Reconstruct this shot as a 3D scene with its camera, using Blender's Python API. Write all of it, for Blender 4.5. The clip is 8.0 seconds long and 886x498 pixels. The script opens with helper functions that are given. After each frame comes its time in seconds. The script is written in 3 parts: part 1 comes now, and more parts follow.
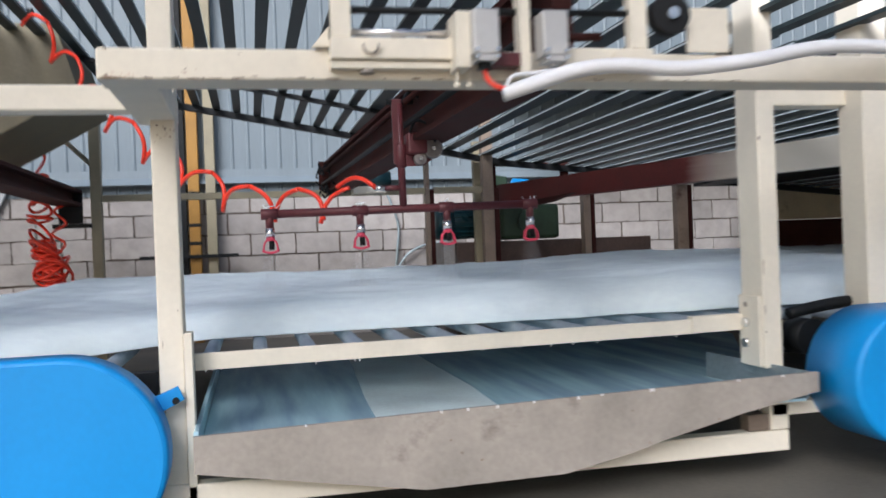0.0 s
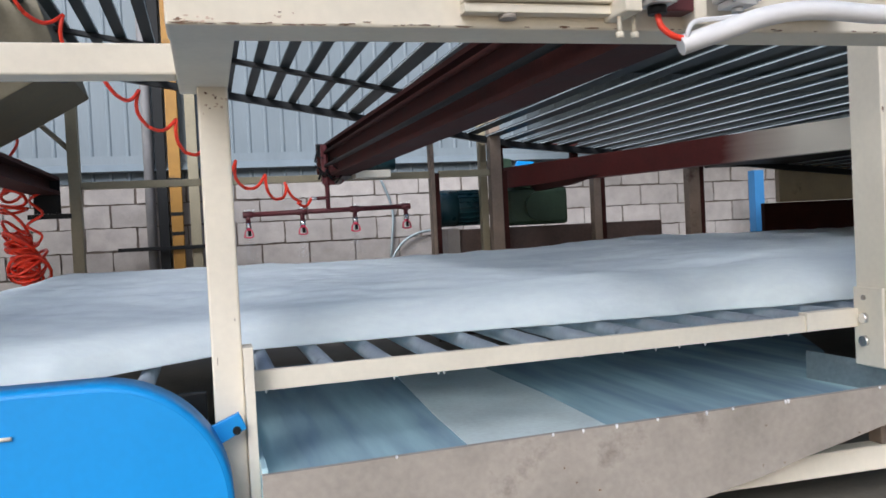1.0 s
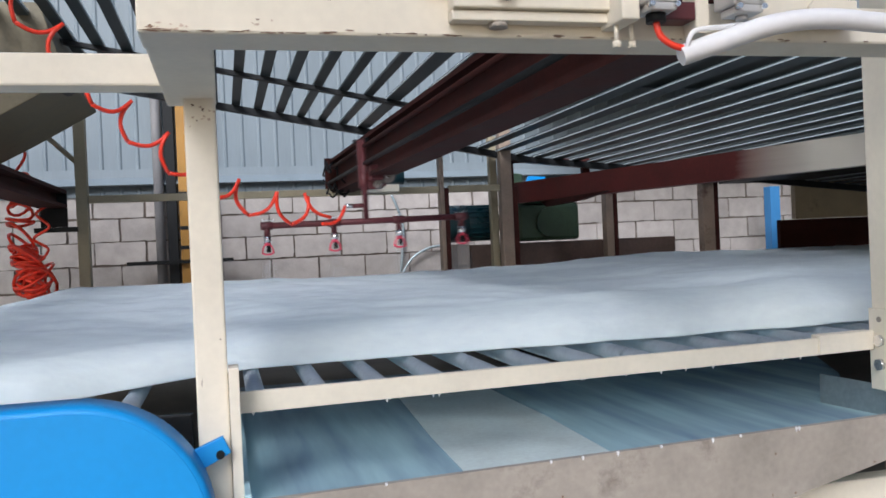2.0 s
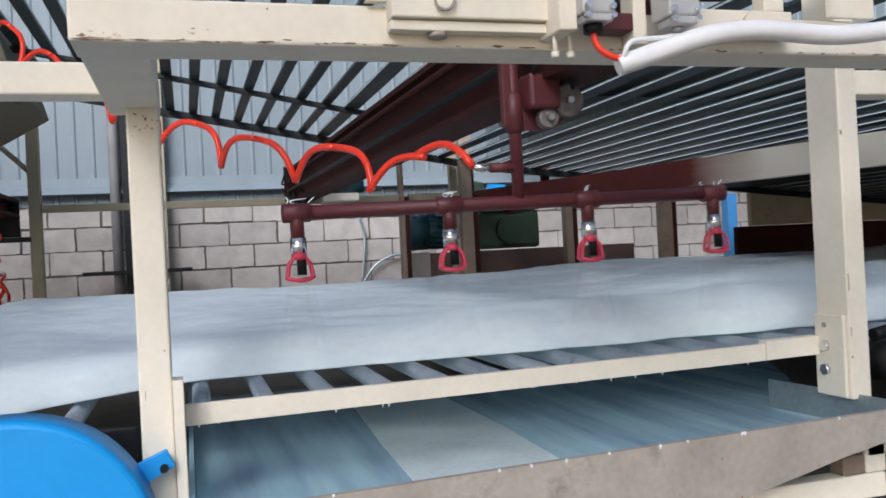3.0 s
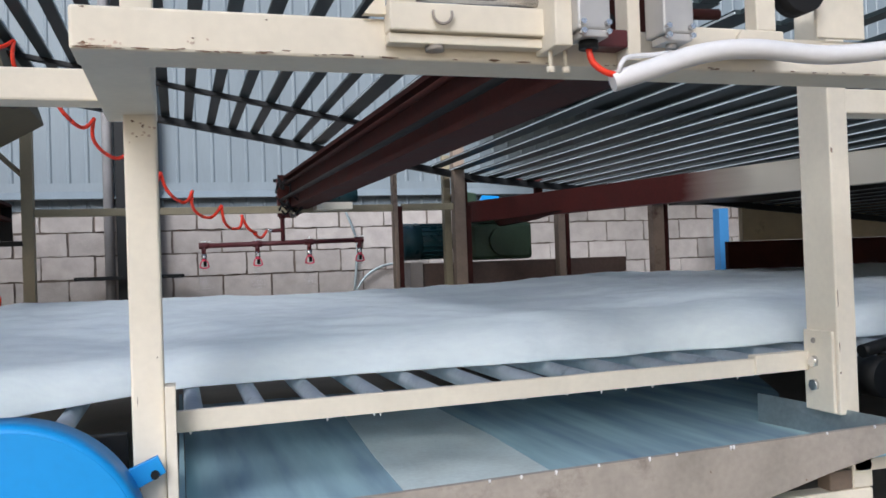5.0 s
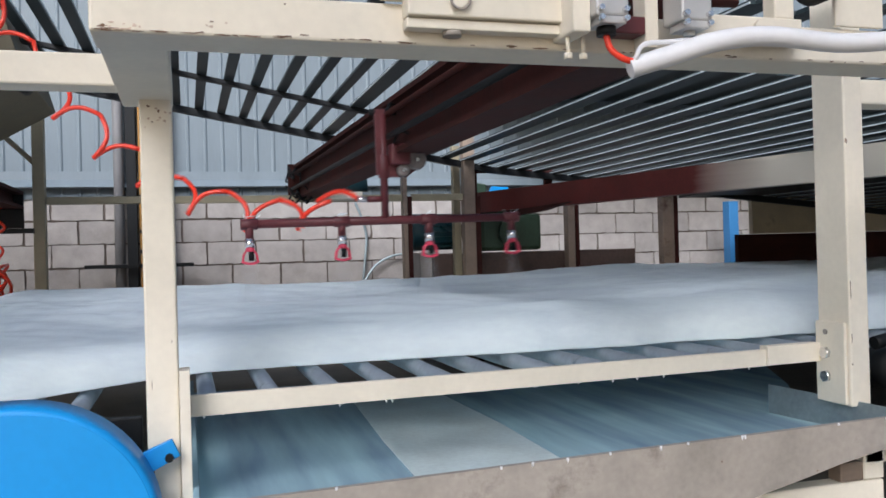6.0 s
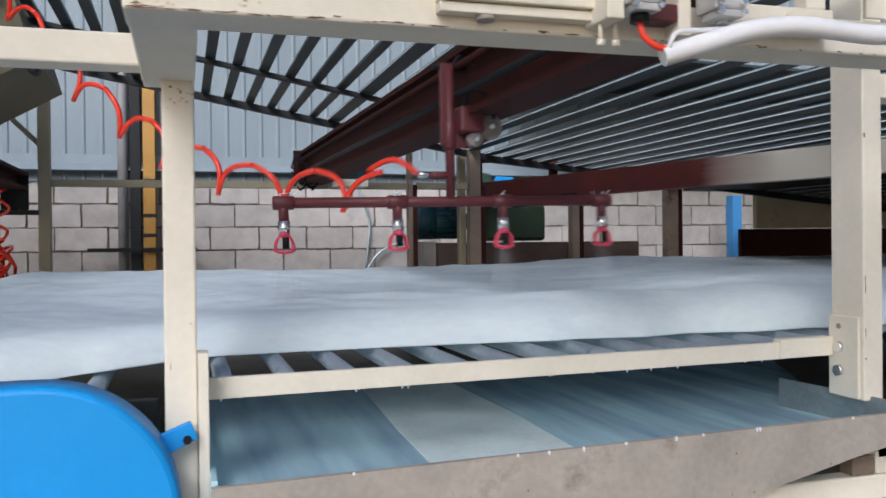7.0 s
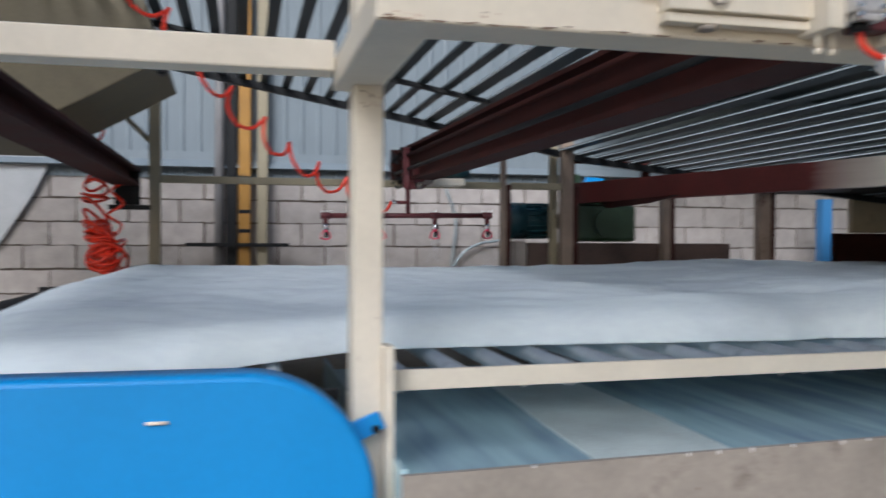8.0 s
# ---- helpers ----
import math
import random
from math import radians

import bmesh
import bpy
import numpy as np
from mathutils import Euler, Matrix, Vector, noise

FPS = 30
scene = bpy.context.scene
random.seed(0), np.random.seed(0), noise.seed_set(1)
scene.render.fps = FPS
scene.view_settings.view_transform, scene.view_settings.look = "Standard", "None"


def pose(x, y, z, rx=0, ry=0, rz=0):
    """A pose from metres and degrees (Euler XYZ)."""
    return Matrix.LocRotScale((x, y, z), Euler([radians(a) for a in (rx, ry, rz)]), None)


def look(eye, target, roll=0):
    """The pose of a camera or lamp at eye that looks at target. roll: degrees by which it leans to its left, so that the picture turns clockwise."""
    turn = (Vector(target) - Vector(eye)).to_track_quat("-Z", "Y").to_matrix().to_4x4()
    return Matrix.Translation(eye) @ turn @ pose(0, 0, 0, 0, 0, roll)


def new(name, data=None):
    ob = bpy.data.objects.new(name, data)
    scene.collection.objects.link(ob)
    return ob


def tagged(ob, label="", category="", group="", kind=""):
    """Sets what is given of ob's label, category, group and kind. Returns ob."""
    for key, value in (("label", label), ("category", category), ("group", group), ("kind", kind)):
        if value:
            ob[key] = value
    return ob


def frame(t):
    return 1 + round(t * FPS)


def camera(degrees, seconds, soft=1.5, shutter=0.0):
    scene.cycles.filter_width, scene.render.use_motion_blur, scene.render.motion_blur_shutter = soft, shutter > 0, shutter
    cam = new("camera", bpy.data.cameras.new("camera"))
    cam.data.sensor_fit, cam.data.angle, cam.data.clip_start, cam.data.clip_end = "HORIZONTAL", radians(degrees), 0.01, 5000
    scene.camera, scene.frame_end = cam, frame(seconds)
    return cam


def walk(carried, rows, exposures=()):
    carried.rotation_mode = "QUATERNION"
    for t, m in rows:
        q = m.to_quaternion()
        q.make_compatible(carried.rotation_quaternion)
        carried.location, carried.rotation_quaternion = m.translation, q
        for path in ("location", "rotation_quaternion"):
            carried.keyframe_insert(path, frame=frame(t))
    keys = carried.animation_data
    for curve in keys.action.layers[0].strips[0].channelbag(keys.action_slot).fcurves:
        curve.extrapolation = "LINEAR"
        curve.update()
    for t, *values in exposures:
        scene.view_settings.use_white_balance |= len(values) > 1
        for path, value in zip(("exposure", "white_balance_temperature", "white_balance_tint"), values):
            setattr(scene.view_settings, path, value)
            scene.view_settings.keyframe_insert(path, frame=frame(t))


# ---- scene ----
cam = camera(54.3, 8.0, soft=1.6, shutter=0.75)
PATH = [
    (0.0, (0.008, 0.595, 0.764), (0.62, 3.349, 0.756), -2.2),
    (0.6, (-0.19, 0.979, 0.767), (0.55, 3.698, 0.711), -1.7),
    (1.0, (-0.24, 1.062, 0.794), (0.501, 3.782, 0.732), -2.9),
    (2.3, (-0.155, 1.122, 0.798), (0.533, 3.856, 0.799), -2.5),
    (2.5, (-0.148, 1.121, 0.798), (0.58, 3.845, 0.802), -2.7),
    (3.0, (-0.134, 1.11, 0.799), (0.666, 3.814, 0.807), -2.9),
    (3.5, (-0.128, 1.093, 0.802), (0.711, 3.784, 0.83), -2.8),
    (4.0, (-0.127, 1.09, 0.801), (0.718, 3.78, 0.832), -2.6),
    (4.5, (-0.134, 1.097, 0.802), (0.705, 3.79, 0.846), -2.3),
    (6.0, (-0.155, 1.1, 0.79), (0.647, 3.803, 0.805), -1.6),
    (6.5, (-0.169, 1.107, 0.785), (0.634, 3.81, 0.785), -1.2),
    (7.0, (-0.202, 1.12, 0.783), (0.608, 3.821, 0.766), -0.6),
    (7.5, (-0.329, 1.117, 0.785), (0.47, 3.821, 0.78), 0.9),
    (8.0, (-0.482, 1.132, 0.787), (0.157, 3.879, 0.766), 0.3),
]
walk(cam, [(t, look(eye, target, roll)) for t, eye, target, roll in PATH], [(0, 0.40, 6050, 11), (7, 0.35, 6050, 11), (8, 0.10, 6050, 11)])

# ---- world and light ----
world = bpy.data.worlds.new("world")
scene.world = world
world.use_nodes = True
wn = world.node_tree.nodes
sky = wn.new("ShaderNodeTexSky")
sky.sky_type, sky.sun_disc = "NISHITA", False
sky.sun_elevation, sky.sun_rotation = radians(34), radians(211)
sky.air_density, sky.dust_density = 1.0, 3.0
wn["Background"].inputs[1].default_value = 0.125
world.node_tree.links.new(sky.outputs[0], wn["Background"].inputs[0])
sun = new("sun", bpy.data.lights.new("sun", "SUN"))
sun.data.energy, sun.data.angle, sun.data.color = 3.3, radians(30), (0.97, 0.98, 1.0)
sun.matrix_world = look((-6, -8, 7.8), (0, 2, 0))


# ---- materials ----
def mat(name, col, rough=0.6, metal=0.0, var=0.15, scale=6.0, dirt=None, dirt_amt=0.0, dirt_scale=3.0, bump=0.15, fine=60.0, stretch=(1, 1, 1), rnd=0.0, coat=0.0, spec=0.5):
    m = bpy.data.materials.new(name)
    m.use_nodes = True
    nt = m.node_tree
    N, L = nt.nodes, nt.links
    b = N["Principled BSDF"]
    b.inputs["Roughness"].default_value, b.inputs["Metallic"].default_value = rough, metal
    b.inputs["Specular IOR Level"].default_value = spec
    b.inputs["Coat Weight"].default_value, b.inputs["Coat Roughness"].default_value = coat, 0.08
    tc = N.new("ShaderNodeTexCoord")
    mp = N.new("ShaderNodeMapping")
    mp.inputs["Scale"].default_value = stretch
    geo = N.new("ShaderNodeNewGeometry")
    L.new(geo.outputs["Position"], mp.inputs[0])
    if stretch == "object":
        L.new(tc.outputs["Object"], mp.inputs[0])
    n1 = N.new("ShaderNodeTexNoise")
    n1.inputs["Scale"].default_value, n1.inputs["Detail"].default_value = scale, 5
    L.new(mp.outputs[0], n1.inputs["Vector"])
    n2 = N.new("ShaderNodeTexNoise")
    n2.inputs["Scale"].default_value, n2.inputs["Detail"].default_value = fine, 3
    L.new(mp.outputs[0], n2.inputs["Vector"])
    add = N.new("ShaderNodeMath")
    add.operation = "MULTIPLY_ADD"
    L.new(n2.outputs[0], add.inputs[0])
    add.inputs[1].default_value = 0.45
    L.new(n1.outputs[0], add.inputs[2])
    ramp = N.new("ShaderNodeValToRGB")
    lo, hi = [c * (1 - var) for c in col], [min(1, c * (1 + var)) for c in col]
    ramp.color_ramp.elements[0].position, ramp.color_ramp.elements[0].color = 0.45, (*lo, 1)
    ramp.color_ramp.elements[1].position, ramp.color_ramp.elements[1].color = 0.95, (*hi, 1)
    L.new(add.outputs[0], ramp.inputs[0])
    out = ramp.outputs[0]
    if dirt is not None:
        n3 = N.new("ShaderNodeTexNoise")
        n3.inputs["Scale"].default_value, n3.inputs["Detail"].default_value, n3.inputs["Roughness"].default_value = dirt_scale, 8, 0.7
        L.new(mp.outputs[0], n3.inputs["Vector"])
        r3 = N.new("ShaderNodeValToRGB")
        r3.color_ramp.elements[0].position, r3.color_ramp.elements[1].position = 0.72 - dirt_amt * 0.4, 0.80 - dirt_amt * 0.25
        L.new(n3.outputs[0], r3.inputs[0])
        mx = N.new("ShaderNodeMix")
        mx.data_type = "RGBA"
        L.new(r3.outputs[0], mx.inputs[0])
        L.new(out, mx.inputs[6])
        mx.inputs[7].default_value = (*dirt, 1)
        out = mx.outputs[2]
    if rnd:
        oi = N.new("ShaderNodeObjectInfo")
        mr = N.new("ShaderNodeMapRange")
        mr.inputs[3].default_value, mr.inputs[4].default_value = 1 - rnd, 1 + rnd
        L.new(oi.outputs["Random"], mr.inputs[0])
        hs = N.new("ShaderNodeHueSaturation")
        L.new(mr.outputs[0], hs.inputs["Value"])
        L.new(out, hs.inputs["Color"])
        out = hs.outputs[0]
    L.new(out, b.inputs["Base Color"])
    if bump:
        bp = N.new("ShaderNodeBump")
        bp.inputs["Strength"].default_value, bp.inputs["Distance"].default_value = bump, 0.004
        L.new(add.outputs[0], bp.inputs["Height"])
        L.new(bp.outputs[0], b.inputs["Normal"])
    rr = N.new("ShaderNodeMapRange")
    rr.inputs[3].default_value, rr.inputs[4].default_value = max(0.03, rough - 0.12), min(1, rough + 0.12)
    L.new(n1.outputs[0], rr.inputs[0])
    L.new(rr.outputs[0], b.inputs["Roughness"])
    return m


CREAM = mat("cream_paint", (0.83, 0.76, 0.635), 0.66, spec=0.15, var=0.06, dirt=(0.20, 0.10, 0.05), dirt_amt=0.08, dirt_scale=9, bump=0.08)
TAN = mat("tan_paint", (0.26, 0.225, 0.15), 0.55, var=0.12, dirt=(0.16, 0.11, 0.07), dirt_amt=0.15, dirt_scale=5)
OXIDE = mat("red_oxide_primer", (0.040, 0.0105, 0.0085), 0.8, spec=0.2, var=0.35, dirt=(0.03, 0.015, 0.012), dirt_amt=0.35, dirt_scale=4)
MAROON = mat("maroon_pipe_paint", (0.105, 0.021, 0.025), 0.5, var=0.2, bump=0.05)
BLACK = mat("black_steel", (0.008, 0.009, 0.010), 0.55, var=0.3, spec=0.25)
BLUE = mat("blue_enamel", (0.008, 0.29, 0.72), 0.45, var=0.06, scale=3, bump=0.05, dirt=(0.02, 0.22, 0.5), dirt_amt=0.1, dirt_scale=6)
GALV = mat("galvanised_steel", (0.30, 0.36, 0.38), 0.38, metal=0.6, var=0.25, dirt=(0.12, 0.14, 0.14), dirt_amt=0.3)
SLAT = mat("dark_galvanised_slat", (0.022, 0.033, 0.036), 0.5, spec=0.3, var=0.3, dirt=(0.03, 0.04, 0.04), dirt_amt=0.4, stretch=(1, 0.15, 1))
CLAD = mat("pale_blue_grey_cladding", (0.155, 0.188, 0.21), 0.5, var=0.08, dirt=(0.12, 0.145, 0.16), dirt_amt=0.25, stretch=(1, 1, 0.15))
BLOCK = mat("grey_concrete_block", (0.32, 0.292, 0.272), 0.92, var=0.16, scale=9, dirt=(0.26, 0.235, 0.21), dirt_amt=0.25, dirt_scale=4, bump=0.6, fine=120, rnd=0.12)
MORTAR = mat("mortar", (0.12, 0.095, 0.08), 0.95, var=0.2, bump=0.5)
FLOOR = mat("worn_concrete_floor", (0.14, 0.125, 0.10), 0.85, var=0.25, scale=2.5, dirt=(0.10, 0.09, 0.075), dirt_amt=0.35, dirt_scale=1.5, bump=0.3)
WEB = mat("white_fibre_wadding", (0.83, 0.91, 0.965), 0.95, var=0.09, dirt=(0.68, 0.76, 0.80), dirt_amt=0.42, dirt_scale=1.6, scale=3.5, bump=0.9, fine=45, stretch=(0.5, 1, 1))
# Sky reflection is tinted into the blue, roller reflections into the stretched streaks
STEEL = mat("wet_tray_painted_reflection", (0.50, 0.72, 0.94), 0.15, metal=0.20, var=0.32, scale=1.6, fine=4.5, bump=0.0, stretch=(5.0, 0.5, 1))
SCUM = mat("resin_stained_sheet", (0.66, 0.745, 0.735), 0.35, var=0.18, scale=4, bump=0.02)
TRAYLIP = mat("grimy_tray_flange", (0.345, 0.305, 0.265), 0.7, var=0.2, scale=6, dirt=(0.24, 0.205, 0.175), dirt_amt=0.35, dirt_scale=6, bump=0.4)
REDHOSE = mat("red_air_hose", (0.88, 0.05, 0.02), 0.3, var=0.08, bump=0.0)
PINK = mat("pink_spray_tip_guard", (0.62, 0.05, 0.10), 0.35, var=0.1, bump=0.0)
CHROME = mat("bright_nickel", (0.75, 0.75, 0.76), 0.2, metal=0.9, var=0.1, bump=0.0)
WHITEP = mat("white_corrugated_conduit", (0.88, 0.87, 0.88), 0.5, var=0.05, bump=0.02)
TEAL = mat("teal_motor_paint", (0.012, 0.05, 0.062), 0.3, var=0.2)
GREEN = mat("dark_green_gearbox_paint", (0.035, 0.065, 0.035), 0.45, var=0.25)
YELLOW = mat("yellow_pipe_paint", (0.31, 0.155, 0.025), 0.5, var=0.12, dirt=(0.10, 0.06, 0.02), dirt_amt=0.3, dirt_scale=7)
BROWNP = mat("brownish_post_paint", (0.22, 0.165, 0.125), 0.6, var=0.2, dirt=(0.09, 0.04, 0.03), dirt_amt=0.35, dirt_scale=5)
RUBBER = mat("black_rubber", (0.015, 0.015, 0.016), 0.7, var=0.2, spec=0.3)
ROLLER = mat("brushed_conveyor_roller", (0.45, 0.50, 0.54), 0.35, metal=0.6, var=0.15, dirt=(0.16, 0.19, 0.21), dirt_amt=0.3, dirt_scale=8)
GREYP = mat("grey_aluminium_box", (0.55, 0.54, 0.53), 0.45, metal=0.3, var=0.06, bump=0.03)
BLUEP = mat("pale_blue_post_paint", (0.035, 0.16, 0.35), 0.5, var=0.1)


# light passes through the loose fibre
wt = WEB.node_tree
wb = wt.nodes["Principled BSDF"]
tr, wm = wt.nodes.new("ShaderNodeBsdfTranslucent"), wt.nodes.new("ShaderNodeMixShader")
tr.inputs[0].default_value = (0.85, 0.93, 1.0, 1)
wm.inputs[0].default_value = 0.22
wt.links.new(wb.outputs[0], wm.inputs[1])
wt.links.new(tr.outputs[0], wm.inputs[2])
wt.links.new(wm.outputs[0], wt.nodes["Material Output"].inputs[0])


# ---- mesh helpers ----
def bm_box(bm, x0, x1, y0, y1, z0, z1, bev=0.0):
    vs = [bm.verts.new(p) for p in ((x0, y0, z0), (x1, y0, z0), (x1, y1, z0), (x0, y1, z0), (x0, y0, z1), (x1, y0, z1), (x1, y1, z1), (x0, y1, z1))]
    fs = [bm.faces.new([vs[i] for i in f]) for f in ((3, 2, 1, 0), (4, 5, 6, 7), (0, 1, 5, 4), (1, 2, 6, 5), (2, 3, 7, 6), (3, 0, 4, 7))]
    if bev:
        bmesh.ops.bevel(bm, geom=list({e for f in fs for e in f.edges}), offset=bev, segments=2, affect="EDGES", profile=0.5)
    return bm


def box(x0, x1, y0, y1, z0, z1, bev=0.004):
    return bm_box(bmesh.new(), x0, x1, y0, y1, z0, z1, bev)


def tube(points, r, seg=10, bm=None, caps=True):
    """A round bar through the points."""
    bm = bm or bmesh.new()
    pts = [Vector(p) for p in points]
    rings = []
    up = None
    for i, p in enumerate(pts):
        d = (pts[min(i + 1, len(pts) - 1)] - pts[max(i - 1, 0)]).normalized()
        if up is None:
            up = d.orthogonal().normalized()
        up = (up - d * up.dot(d)).normalized()
        side = d.cross(up)
        rr = r[i] if isinstance(r, (list, tuple)) else r
        rings.append([bm.verts.new(p + (up * math.cos(a) + side * math.sin(a)) * rr) for a in [2 * math.pi * k / seg for k in range(seg)]])
    for a, b in zip(rings, rings[1:]):
        for k in range(seg):
            f = bm.faces.new((a[k], a[(k + 1) % seg], b[(k + 1) % seg], b[k]))
            f.smooth = True
    if caps:
        bm.faces.new(rings[0][::-1])
        bm.faces.new(rings[-1])
    return bm


def spline(points, n=8):
    pts = [Vector(p) for p in points]
    out = []
    for i in range(len(pts) - 1):
        p0, p1, p2, p3 = pts[max(i - 1, 0)], pts[i], pts[i + 1], pts[min(i + 2, len(pts) - 1)]
        for k in range(n):
            t = k / n
            out.append(0.5 * ((2 * p1) + (p2 - p0) * t + (2 * p0 - 5 * p1 + 4 * p2 - p3) * t * t + (3 * p1 - p0 - 3 * p2 + p3) * t ** 3))
    return out + [pts[-1]]


def prism(profile, axis, a, b, bev=0.0):
    """A profile (list of 2D points) drawn out along an axis from a to b."""
    bm = bmesh.new()
    def place(p, s):
        return {"x": (s, p[0], p[1]), "y": (p[0], s, p[1]), "z": (p[0], p[1], s)}[axis]
    va, vb = [bm.verts.new(place(p, a)) for p in profile], [bm.verts.new(place(p, b)) for p in profile]
    n = len(profile)
    for k in range(n):
        bm.faces.new((va[k], va[(k + 1) % n], vb[(k + 1) % n], vb[k]))
    bm.faces.new(va[::-1])
    bm.faces.new(vb)
    bmesh.ops.recalc_face_normals(bm, faces=bm.faces)
    if bev:
        bmesh.ops.bevel(bm, geom=list(bm.edges), offset=bev, segments=2, affect="EDGES", profile=0.5)
    return bm


def data(name, bm, material):
    me = bpy.data.meshes.new(name)
    bmesh.ops.recalc_face_normals(bm, faces=bm.faces)
    bm.to_mesh(me)
    bm.free()
    me.materials.append(material)
    return me


def part(name, bm, material, parent, label=""):
    ob = new(name, data(name, bm, material))
    ob.parent = parent
    return tagged(ob, label)


def thing(name, bm, material, label, category, group="", kind=""):
    return tagged(new(name, data(name, bm, material)), label, category, group, kind)


def empty(name, label, category, at=(0, 0, 0), group="", kind=""):
    ob = new(name)
    ob.location = at
    return tagged(ob, label, category, group, kind)


# ---- the large structure ----
# Out-of-view ground in front, browned so it bounces warm light onto undersides
BOUNCE_GROUND = mat("warm_bounce_ground", (0.15, 0.105, 0.055), 0.95, var=0.2, scale=0.8, dirt=(0.1, 0.075, 0.045), dirt_amt=0.3, dirt_scale=0.5)
FLOOR_OB = thing("floor", box(-14, 16, -0.6, 8.55, -0.2, 0, 0), FLOOR, "worn brownish concrete workshop floor", "floor", kind="structure")
thing("ground", box(-400, 400, 9.0, 800, -0.25, -0.05, 0), FLOOR, "grey ground outside behind the wall", "ground", kind="structure")
thing("ground_front", box(-400, 400, -800, -0.6, -0.25, -0.02, 0), BOUNCE_GROUND, "unseen brown ground added in front of the workshop for warm bounce light", "ground", kind="structure")

WALL_Y, WALL_TOP, COURSE, PITCH = 8.6, 1.44, 0.192, 0.4
wall = thing("wall_north", box(-5, 8.5, WALL_Y + 0.012, WALL_Y + 0.15, 0, WALL_TOP, 0), MORTAR, "unplastered grey concrete block wall with dark joints", "wall", kind="structure")


def cladding(name, x0, x1, y, z0, z1, pitch=0.14):
    bm = bmesh.new()
    prof, x = [], x0
    while x < x1:
        prof += [(x, y), (x + pitch * 0.70, y), (x + pitch * 0.79, y - 0.009), (x + pitch * 0.87, y - 0.009), (x + pitch * 0.96, y)]
        x += pitch
    lo, hi = [bm.verts.new((a, b, z0)) for a, b in prof], [bm.verts.new((a, b, z1)) for a, b in prof]
    lo2, hi2 = [bm.verts.new((a, b + 0.004, z0)) for a, b in prof], [bm.verts.new((a, b + 0.004, z1)) for a, b in prof]
    for k in range(len(prof) - 1):
        bm.faces.new((lo[k], lo[k + 1], hi[k + 1], hi[k]))
        bm.faces.new((lo2[k + 1], lo2[k], hi2[k], hi2[k + 1]))
    return thing(name, bm, CLAD, "pale blue-grey ribbed sheet-metal wall above the blocks", "wall", kind="structure")


cladding("wall_north_upper", -5, 8.5, WALL_Y - 0.01, 1.46, 4.2)
thing("trim_flashing", prism([(8.50, 1.40), (8.52, 1.39), (8.58, 1.45), (8.58, 1.53), (8.565, 1.53), (8.56, 1.46)], "x", -5, 8.5), CLAD, "pale folded metal flashing along the wall foot of the cladding", "flashing", kind="structure")
cladding("wall_north_skirt", -5, 8.5, WALL_Y - 0.012, 1.31, 1.445)
thing("wall_west", box(-5.15, -5.0, 6.5, 8.7, 0, 4.2, 0), CLAD, "plain pale end wall", "wall", kind="structure")
thing("wall_east", box(8.5, 8.65, 3.5, 8.7, 0, 4.2, 0), CLAD, "plain pale end wall", "wall", kind="structure")


def roof_z(x):
    return 1.79 - 0.185 * x if x < 2.0 else 1.42 - 0.10 * (x - 2.0)


# Pale edge colour paints the skylight caught on slats, against shade-dark undersides
LIP = mat("galvanised_edge_highlight", (0.55, 0.61, 0.63), 0.4, metal=0.25, var=0.2, dirt=(0.24, 0.28, 0.29), dirt_amt=0.3, stretch=(1, 0.15, 1))
bm = bmesh.new()
x = -4.2
while x < 6.0:
    z = roof_z(x)
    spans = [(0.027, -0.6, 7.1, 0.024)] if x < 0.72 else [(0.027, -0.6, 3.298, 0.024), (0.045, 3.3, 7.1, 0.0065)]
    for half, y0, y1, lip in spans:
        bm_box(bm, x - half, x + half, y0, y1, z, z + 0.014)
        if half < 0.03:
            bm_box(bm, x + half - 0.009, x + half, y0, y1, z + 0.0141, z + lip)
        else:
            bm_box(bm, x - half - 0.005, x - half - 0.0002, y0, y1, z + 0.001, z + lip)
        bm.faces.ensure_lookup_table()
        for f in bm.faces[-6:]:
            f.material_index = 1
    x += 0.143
slats = thing("ceiling_slats", bm, SLAT, "dark galvanised slats of the open slatted canopy, edge highlights painted bright", "canopy slats", kind="structure")
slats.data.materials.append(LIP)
bm = bmesh.new()
for y, hh in ((0.2, 0.05), (5.95, 0.028), (7.05, 0.05)):
    for x0, x1 in ((-4.2, 0.92),) if hh < 0.03 else ((-4.2, 2.0), (2.0, 6.0)):
        za, zb = roof_z(x0 + 1e-6), roof_z(x1 - 1e-6)
        m = prism([(x0, za - hh), (x1, zb - hh), (x1, zb - 0.004), (x0, za - 0.004)], "y", y, y + 0.05)
        me = bpy.data.meshes.new("t")
        m.to_mesh(me)
        bm.from_mesh(me)
        bpy.data.meshes.remove(me)
        m.free()
thing("ceiling_rafters", bm, BLACK, "black steel rafters carrying the canopy slats", "rafters", kind="structure")

# Added sheet, blocks the sky strip so the right-hand wall falls darker
thing("wall_shade_sheet", prism([(2.3, 2.24), (8.5, 2.1), (8.5, 2.12), (2.3, 2.26)], "y", 7.15, 8.58), SLAT, "dark sheet added between canopy and wall to block skylight", "roof sheet", kind="structure")

# ---- spray machine frame ----
PY = 3.02
machine = empty("spraying_machine", "cream-painted welded tube frame of the spraying machine, paint chipped", "machine frame", (0, 0, 0))


def post(x, y, z0, z1, w=0.063, d=0.126, m=CREAM, parent=machine, name="post"):
    return part(name, box(x, x + w, y, y + d, z0, z1, 0.005), m, parent)


